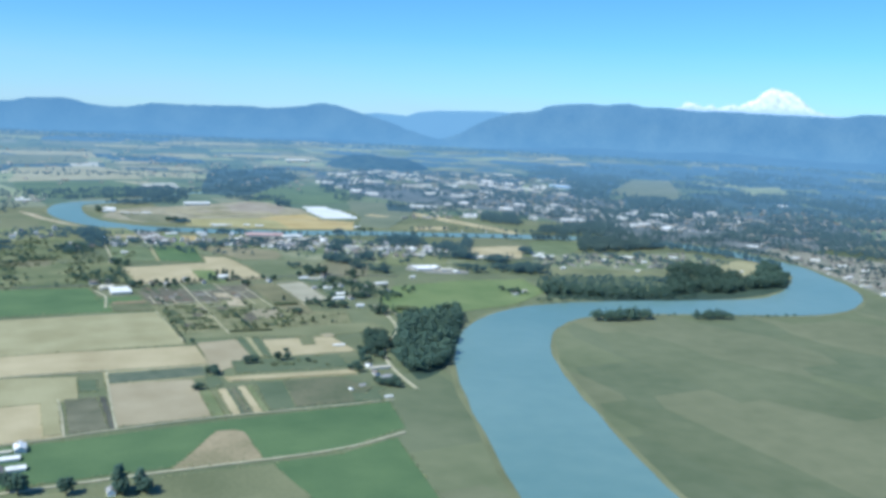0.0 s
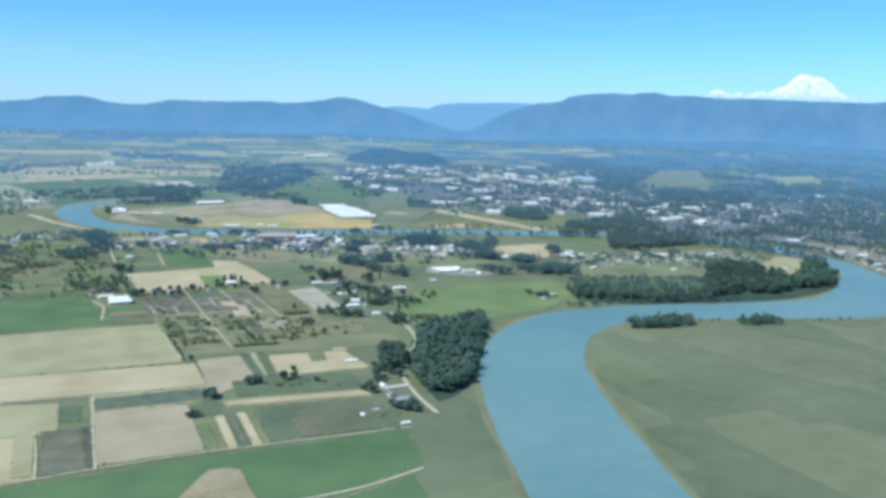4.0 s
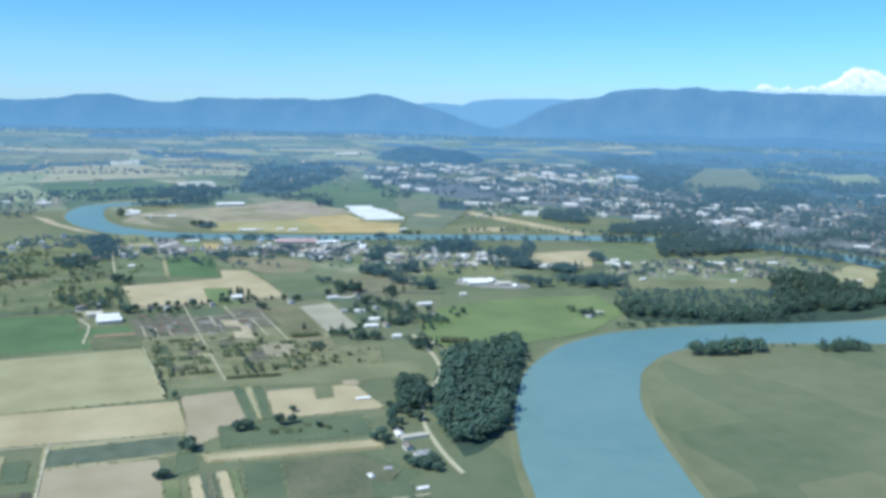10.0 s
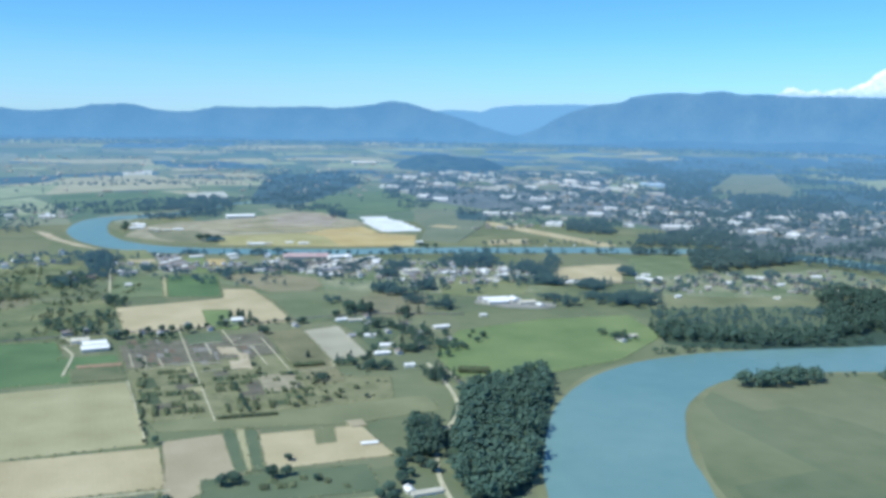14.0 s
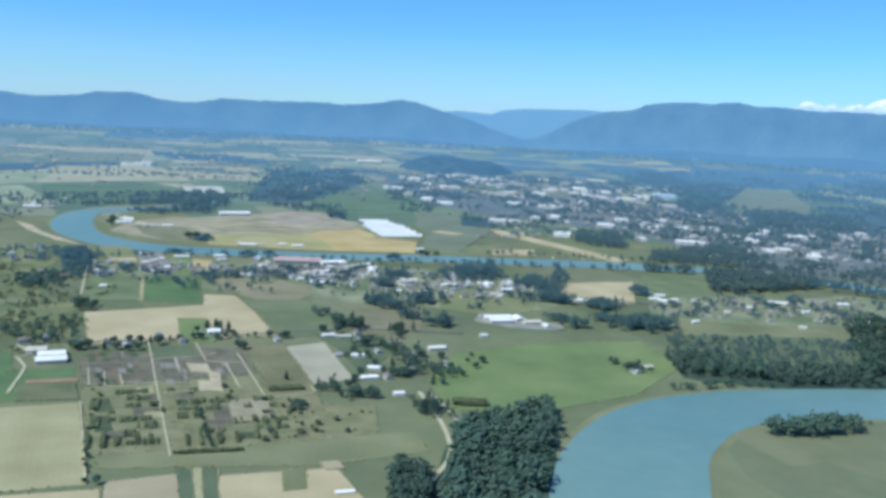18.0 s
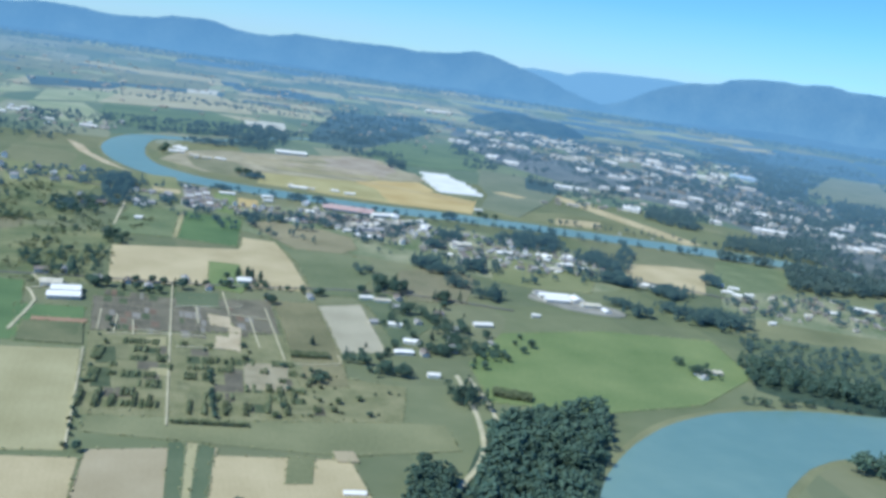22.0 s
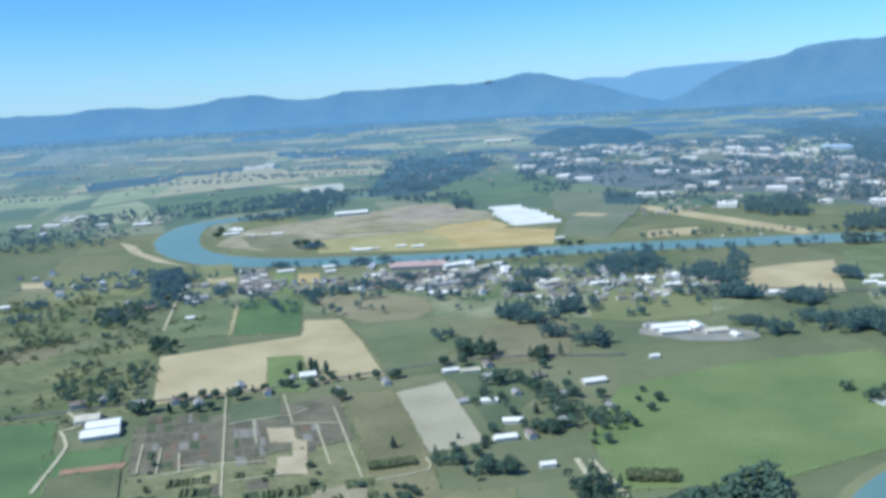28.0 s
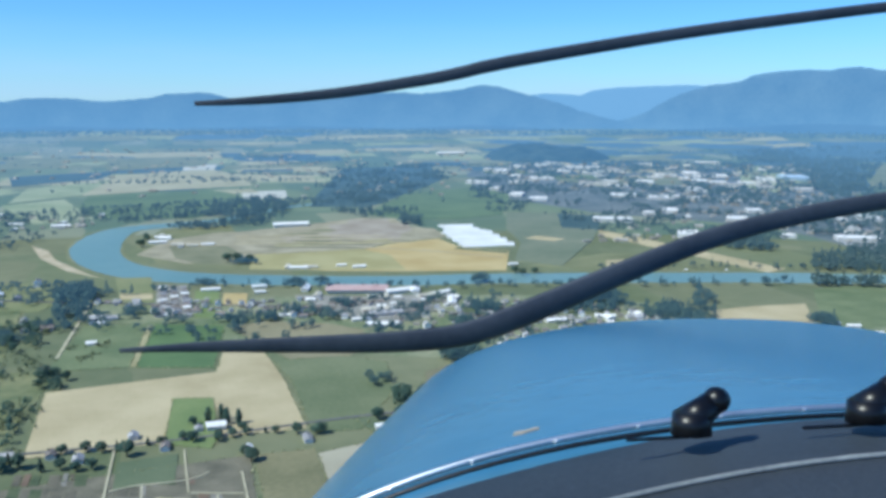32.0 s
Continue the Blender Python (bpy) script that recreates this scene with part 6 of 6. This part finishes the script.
place(STORES[0], -53, 2112, 5, 1.5, "very large white-roofed warehouse at the edge of town")
blue = flat_model("blue_hall", "long hall with pale blue roof at the edge of town", 60, 90, 8, BLUEROOF, BLUEROOF, "")
blue.matrix_basis = pose(394, 3010, -0.1, 0, 0, 10)


def far_houses(label, spots, rng, low=4.0, high=9.0):
    """Hundreds of far houses as gabled boxes in one object."""
    verts, faces = [], []
    for x, y in spots:
        w, d, h = rng.uniform(low, high), rng.uniform(low, high) * 0.7, rng.uniform(2, 3.5)
        a, b = rng.choice((0.1, 1.67, 0.5)), len(verts)
        c, s = math.cos(a), math.sin(a)
        for u, v, z in ((-w, -d, 0), (w, -d, 0), (w, d, 0), (-w, d, 0), (-w, -d, h), (w, -d, h), (w, d, h), (-w, d, h), (-w, 0, h + d * 0.4), (w, 0, h + d * 0.4)):
            verts.append((x + u * c - v * s, y + u * s + v * c, z + land(x, y)))
        faces += [tuple(b + i for i in f) for f in ((0, 1, 5, 4), (2, 3, 7, 6), (1, 2, 6, 9, 5), (3, 0, 4, 8, 7), (4, 5, 9, 8), (6, 7, 8, 9))]
    return tagged(new("far_houses", mesh("far_houses", verts, faces, TOWN)), label, "houses", kind="stuff")


TOWN = material("town_roofs", (0.22, 0.205, 0.18), (0.50, 0.47, 0.41), 0.02, 0.4, 0.7, spread=0.5)
far_houses("hundreds of small pale houses of the town", scatter([(-100, 1850), (130, 2000), (700, 1850), (1000, 2300), (420, 2750), (540, 3500), (-440, 3400), (-300, 2700), (100, 2500)], 620, wild), wild, 3, 7)
far_houses("small pale houses between the village's trees", scatter([(-560, 1400), (-430, 1440), (-250, 1490), (-90, 1500), (30, 1450), (30, 1400), (-100, 1330), (-250, 1385), (-380, 1385)], 130, wild), wild, 1.6, 3.2)
far_houses("houses among trees across the river", scatter([(790, 1720), (900, 1800), (1000, 1500), (860, 1300), (800, 1450)], 60, wild) + scatter([(148, 1400), (160, 1345), (300, 1350), (390, 1390), (450, 1415), (465, 1490), (420, 1540), (330, 1495), (250, 1480)], 120, wild) + scatter([(610, 1580), (630, 1280), (760, 1280), (810, 1480), (700, 1640)], 120, wild), wild, 1.8, 3.6)
far_houses("houses among trees beyond the river bend", scatter([(-1150, 1750), (-850, 1820), (-900, 2000), (-1150, 1960)], 50, wild), wild, 2.5, 4.5)
far_houses("far farm houses across the valley", scatter([(-2300, 2300), (-1000, 2250), (-400, 2400), (-500, 4000), (-2200, 3400)], 170, wild), wild)
far_houses("houses on the wooded slope across the river", scatter([(600, 1650), (1200, 1700), (1500, 2300), (900, 2500), (650, 2000)], 260, wild), wild, 3, 6)


# ---- the light aircraft's nose, placed and shaped to fit the camera's last view ----
PAINT = material("blue_aircraft_paint", (0.034, 0.138, 0.240), (0.060, 0.180, 0.288), 4.0, 40.0, 0.26, bump=0.001, specular=0.55)
VINYL = material("dark_vinyl", (0.024, 0.031, 0.039), (0.048, 0.057, 0.068), 7.0, 400.0, 0.6, bump=0.001, specular=0.2)
CHIP = material("bare_primer", (0.36, 0.30, 0.22), (0.48, 0.42, 0.33), 40.0, 300.0, 0.8)
RUBBER = material("black_rubber", (0.004, 0.004, 0.005), (0.010, 0.010, 0.011), 30.0, 300.0, 0.35, specular=0.4)
TRIM = material("bare_metal_trim", (0.45, 0.50, 0.56), (0.62, 0.66, 0.70), 30.0, 300.0, 0.35, metallic=0.8)
STITCH = material("pale_piping", (0.17, 0.185, 0.19), (0.29, 0.305, 0.30), 60.0, 500.0, 0.7)
BLADE = material("dark_blade_paint", (0.042, 0.050, 0.068), (0.068, 0.078, 0.098), 10.0, 100.0, 0.6)
SCALE = 0.44                        # the valley's own scale


def tube(points, radius, mat, name, sides=8):
    """A round strip along a line of points."""
    line = [Vector(p) for p in points]
    verts, faces = [], []
    for i, p in enumerate(line):
        way = (line[min(i + 1, len(line) - 1)] - line[max(i - 1, 0)]).normalized()
        u = way.orthogonal().normalized()
        v = way.cross(u)
        for k in range(sides):
            a = 6.28319 * k / sides
            verts.append(p + radius * (math.cos(a) * u + math.sin(a) * v))
            if i:
                b, n = (i - 1) * sides, (k + 1) % sides
                faces.append((b + k, b + n, b + sides + n, b + sides + k))
    return mesh(name, verts, faces, mat, True)


def cowl_point(d, s):
    """A point of the cowling's skin at distance d ahead, s from -1 (port) to 1 (starboard)."""
    f = (d - 0.8) / 1.5
    centre, half, top, drop = 0.52 + 0.14 * f, 0.80 - 0.10 * f ** 1.5, -0.156 - 0.012 * f, 0.34 - 0.10 * f
    if f > 0.86:
        top -= 0.9 * (f - 0.86) ** 2 * 4
        half -= 0.5 * (f - 0.86)
    return (centre + half * s, top - drop * (1 - (1 - abs(s) ** 2.3) ** (1 / 2.3)), -d)


def aircraft_nose():
    ob = thing("light_aircraft", "blue nose of a light aircraft in flight, with dark glare shield", "aircraft")
    rows, cols = 26, 48
    verts = [cowl_point(0.8 + 1.5 * i / rows, -1 + 2 * j / cols) for i in range(rows + 1) for j in range(cols + 1)]
    faces = [(a, a + 1, a + cols + 2, a + cols + 1) for i in range(rows) for j in range(cols) for a in (i * (cols + 1) + j,)]
    under = len(verts)
    verts += [(x, y - 0.12, z) for x, y, z in verts[:cols + 1]]
    faces += [(under + j, under + j + 1, j + 1, j) for j in range(cols)]
    skin = part("cowling", mesh("cowling", verts, faces, PAINT, True), ob, "glossy blue painted metal cowling")
    lip = [cowl_point(0.86, -1 + 0.02 * k) for k in range(3, 97)]
    part("windscreen_strip", tube([(x, y + 0.004, z) for x, y, z in lip], 0.0032, TRIM, "windscreen_strip"), skin, "bright metal strip along the windscreen")
    part("sealing_strip", tube([(x, y + 0.002, z + 0.03) for x, y, z in lip], 0.003, RUBBER, "sealing_strip"), skin, "dark rubber sealing strip")
    for k in range(9):
        x, y, z = cowl_point(0.845, -0.92 + 0.1 * k)
        bm = bmesh.new()
        bmesh.ops.create_icosphere(bm, subdivisions=1, radius=0.003, matrix=Matrix.Translation((x, y + 0.006, z)))
        me = bpy.data.meshes.new("rivet")
        bm.to_mesh(me)
        bm.free()
        me.materials.append(TRIM)
        part("rivet", me, skin)
    # the glare shield, rolled down towards the eye
    prof = ((0.93, -0.30), (0.89, -0.172), (0.80, -0.150), (0.74, -0.146), (0.66, -0.150), (0.58, -0.162), (0.50, -0.185), (0.46, -0.23), (0.45, -0.30))
    verts, faces, n = [], [], len(prof)
    for j in range(41):
        s = j / 40
        x = -0.10 + 1.15 * s
        sag = 0.092 * (1 - min(1, s / 0.42)) ** 1.7
        for d, y in prof:
            verts.append((x + (0.10 - 0.10 * s) * (d - 0.8) * -0.6, y - 0.004 - sag, -d + sag * 0.4))
        if j:
            for i in range(n - 1):
                a = (j - 1) * n + i
                faces.append((a, a + n, a + n + 1, a + 1))
    shield = part("glare_shield", mesh("glare_shield", verts, faces, VINYL, True), ob, "dark vinyl glare shield")
    part("piping", tube([(verts[j * n + 4][0], verts[j * n + 4][1] + 0.002, verts[j * n + 4][2]) for j in range(4, 41)], 0.0022, STITCH, "piping"), shield, "pale piping seam")
    for x0, y0, z0 in ((0.212, -0.136, -0.72), (0.356, -0.126, -0.72)):
        bm = bmesh.new()
        bmesh.ops.create_uvsphere(bm, u_segments=20, v_segments=12, radius=0.014, matrix=Matrix.Translation((0.012, 0.010, 0)))
        bmesh.ops.create_cone(bm, cap_ends=True, segments=20, radius1=0.018, radius2=0.013, depth=0.036, matrix=Matrix.Translation((-0.006, -0.004, 0)) @ Matrix.Rotation(radians(-52), 4, "Z") @ Matrix.Rotation(radians(-90), 4, "X"))
        bmesh.ops.create_cone(bm, cap_ends=True, segments=20, radius1=0.021, radius2=0.019, depth=0.022, matrix=Matrix.Translation((-0.014, -0.014, 0)) @ Matrix.Rotation(radians(-90), 4, "X"))
        bmesh.ops.scale(bm, verts=bm.verts, vec=(0.8, 0.8, 0.8))
        bmesh.ops.translate(bm, verts=bm.verts, vec=(x0 + 0.003, y0 + 0.004, z0))
        me = bpy.data.meshes.new("rubber_knob")
        bm.to_mesh(me)
        bm.free()
        me.materials.append(RUBBER)
        me.shade_smooth()
        knob = part("rubber_knob", me, ob, "black rubber knob on the glare shield")
        part("pin", tube([(x0 - 0.062, y0 - 0.020, z0 + 0.004), (x0 - 0.01, y0 - 0.018, z0)], 0.0016, RUBBER, "pin", 6), knob, "thin dark metal pin")
    # the propeller's blades, bent to fit the camera's last view: along, up and half width of each station, and the
    # depth they stand at
    hub = Vector((0.80, -0.345, -2.36))
    for stations in (((-0.885, -0.278, 0.006), (-0.66, -0.268, 0.015), (-0.40, -0.262, 0.023), (-0.13, -0.254, 0.030), (0.07, -0.231, 0.034), (0.26, -0.162, 0.036), (0.46, -0.078, 0.033), (0.72, 0.024, 0.029), (0.95, 0.086, 0.025), (1.24, 0.136, 0.024), (1.50, 0.165, 0.018)),
                     ((-0.68, 0.398, 0.006), (-0.52, 0.406, 0.011), (-0.28, 0.428, 0.014), (0.0, 0.472, 0.016), (0.18, 0.512, 0.017), (0.64, 0.588, 0.016), (1.0, 0.636, 0.015), (1.24, 0.665, 0.014), (1.50, 0.690, 0.012))):
        line = resample(stations, 0.06)
        verts, faces = [], []
        for i, q in enumerate(line):
            way = line[min(i + 1, len(line) - 1)][:2] - line[max(i - 1, 0)][:2]
            side = np.array((-way[1], way[0])) / (np.linalg.norm(way) + 1e-9)
            for k in range(8):
                a = 6.28319 * k / 8
                p = q[:2] + side * q[2] * math.cos(a)
                verts.append((p[0], p[1], -2.4 + 0.25 * q[2] * math.sin(a) + 0.3 * q[2] * math.cos(a)))
                if i:
                    b, m = (i - 1) * 8, (k + 1) % 8
                    faces.append((b + k, b + 8 + k, b + 8 + m, b + m))
        faces += [tuple(range(8)), tuple(range(len(verts) - 8, len(verts)))]
        part("propeller_blade", mesh("propeller_blade", verts, faces, BLADE, True), ob, "dark propeller blade, bent to fit the camera's view")
    chip = [cowl_point(0.945 + 0.010 * v, -0.575 + 0.036 * u) for u, v in ((0, 0), (0.4, -0.3), (1, 0.2), (0.9, 1.0), (0.5, 0.7), (0.1, 1.1))]
    part("paint_chip", mesh("paint_chip", [(x, y + 0.0015, z) for x, y, z in chip] + [(x, y - 0.003, z) for x, y, z in chip], [tuple(range(6))] + [(i, (i + 1) % 6, 6 + (i + 1) % 6, 6 + i) for i in range(6)], CHIP), skin, "tan patch of bare primer")
    bm = bmesh.new()
    bmesh.ops.create_cone(bm, cap_ends=True, segments=24, radius1=0.11, radius2=0.03, depth=0.24, matrix=Matrix.Translation(hub + Vector((0, 0, -0.06))) @ Matrix.Rotation(radians(180), 4, "X"))
    me = bpy.data.meshes.new("spinner")
    bm.to_mesh(me)
    bm.free()
    me.materials.append(PAINT)
    part("spinner", me, ob, "blue pointed spinner")
    # hung in the air at the camera's last pose
    ob.matrix_basis = pose(-46.1, 639.8, 200.5, 80.27, 0, 11.31) @ pose(0, 0, 0, 0, 0, 0.13)
    ob.scale = (SCALE, SCALE, SCALE)


aircraft_nose()
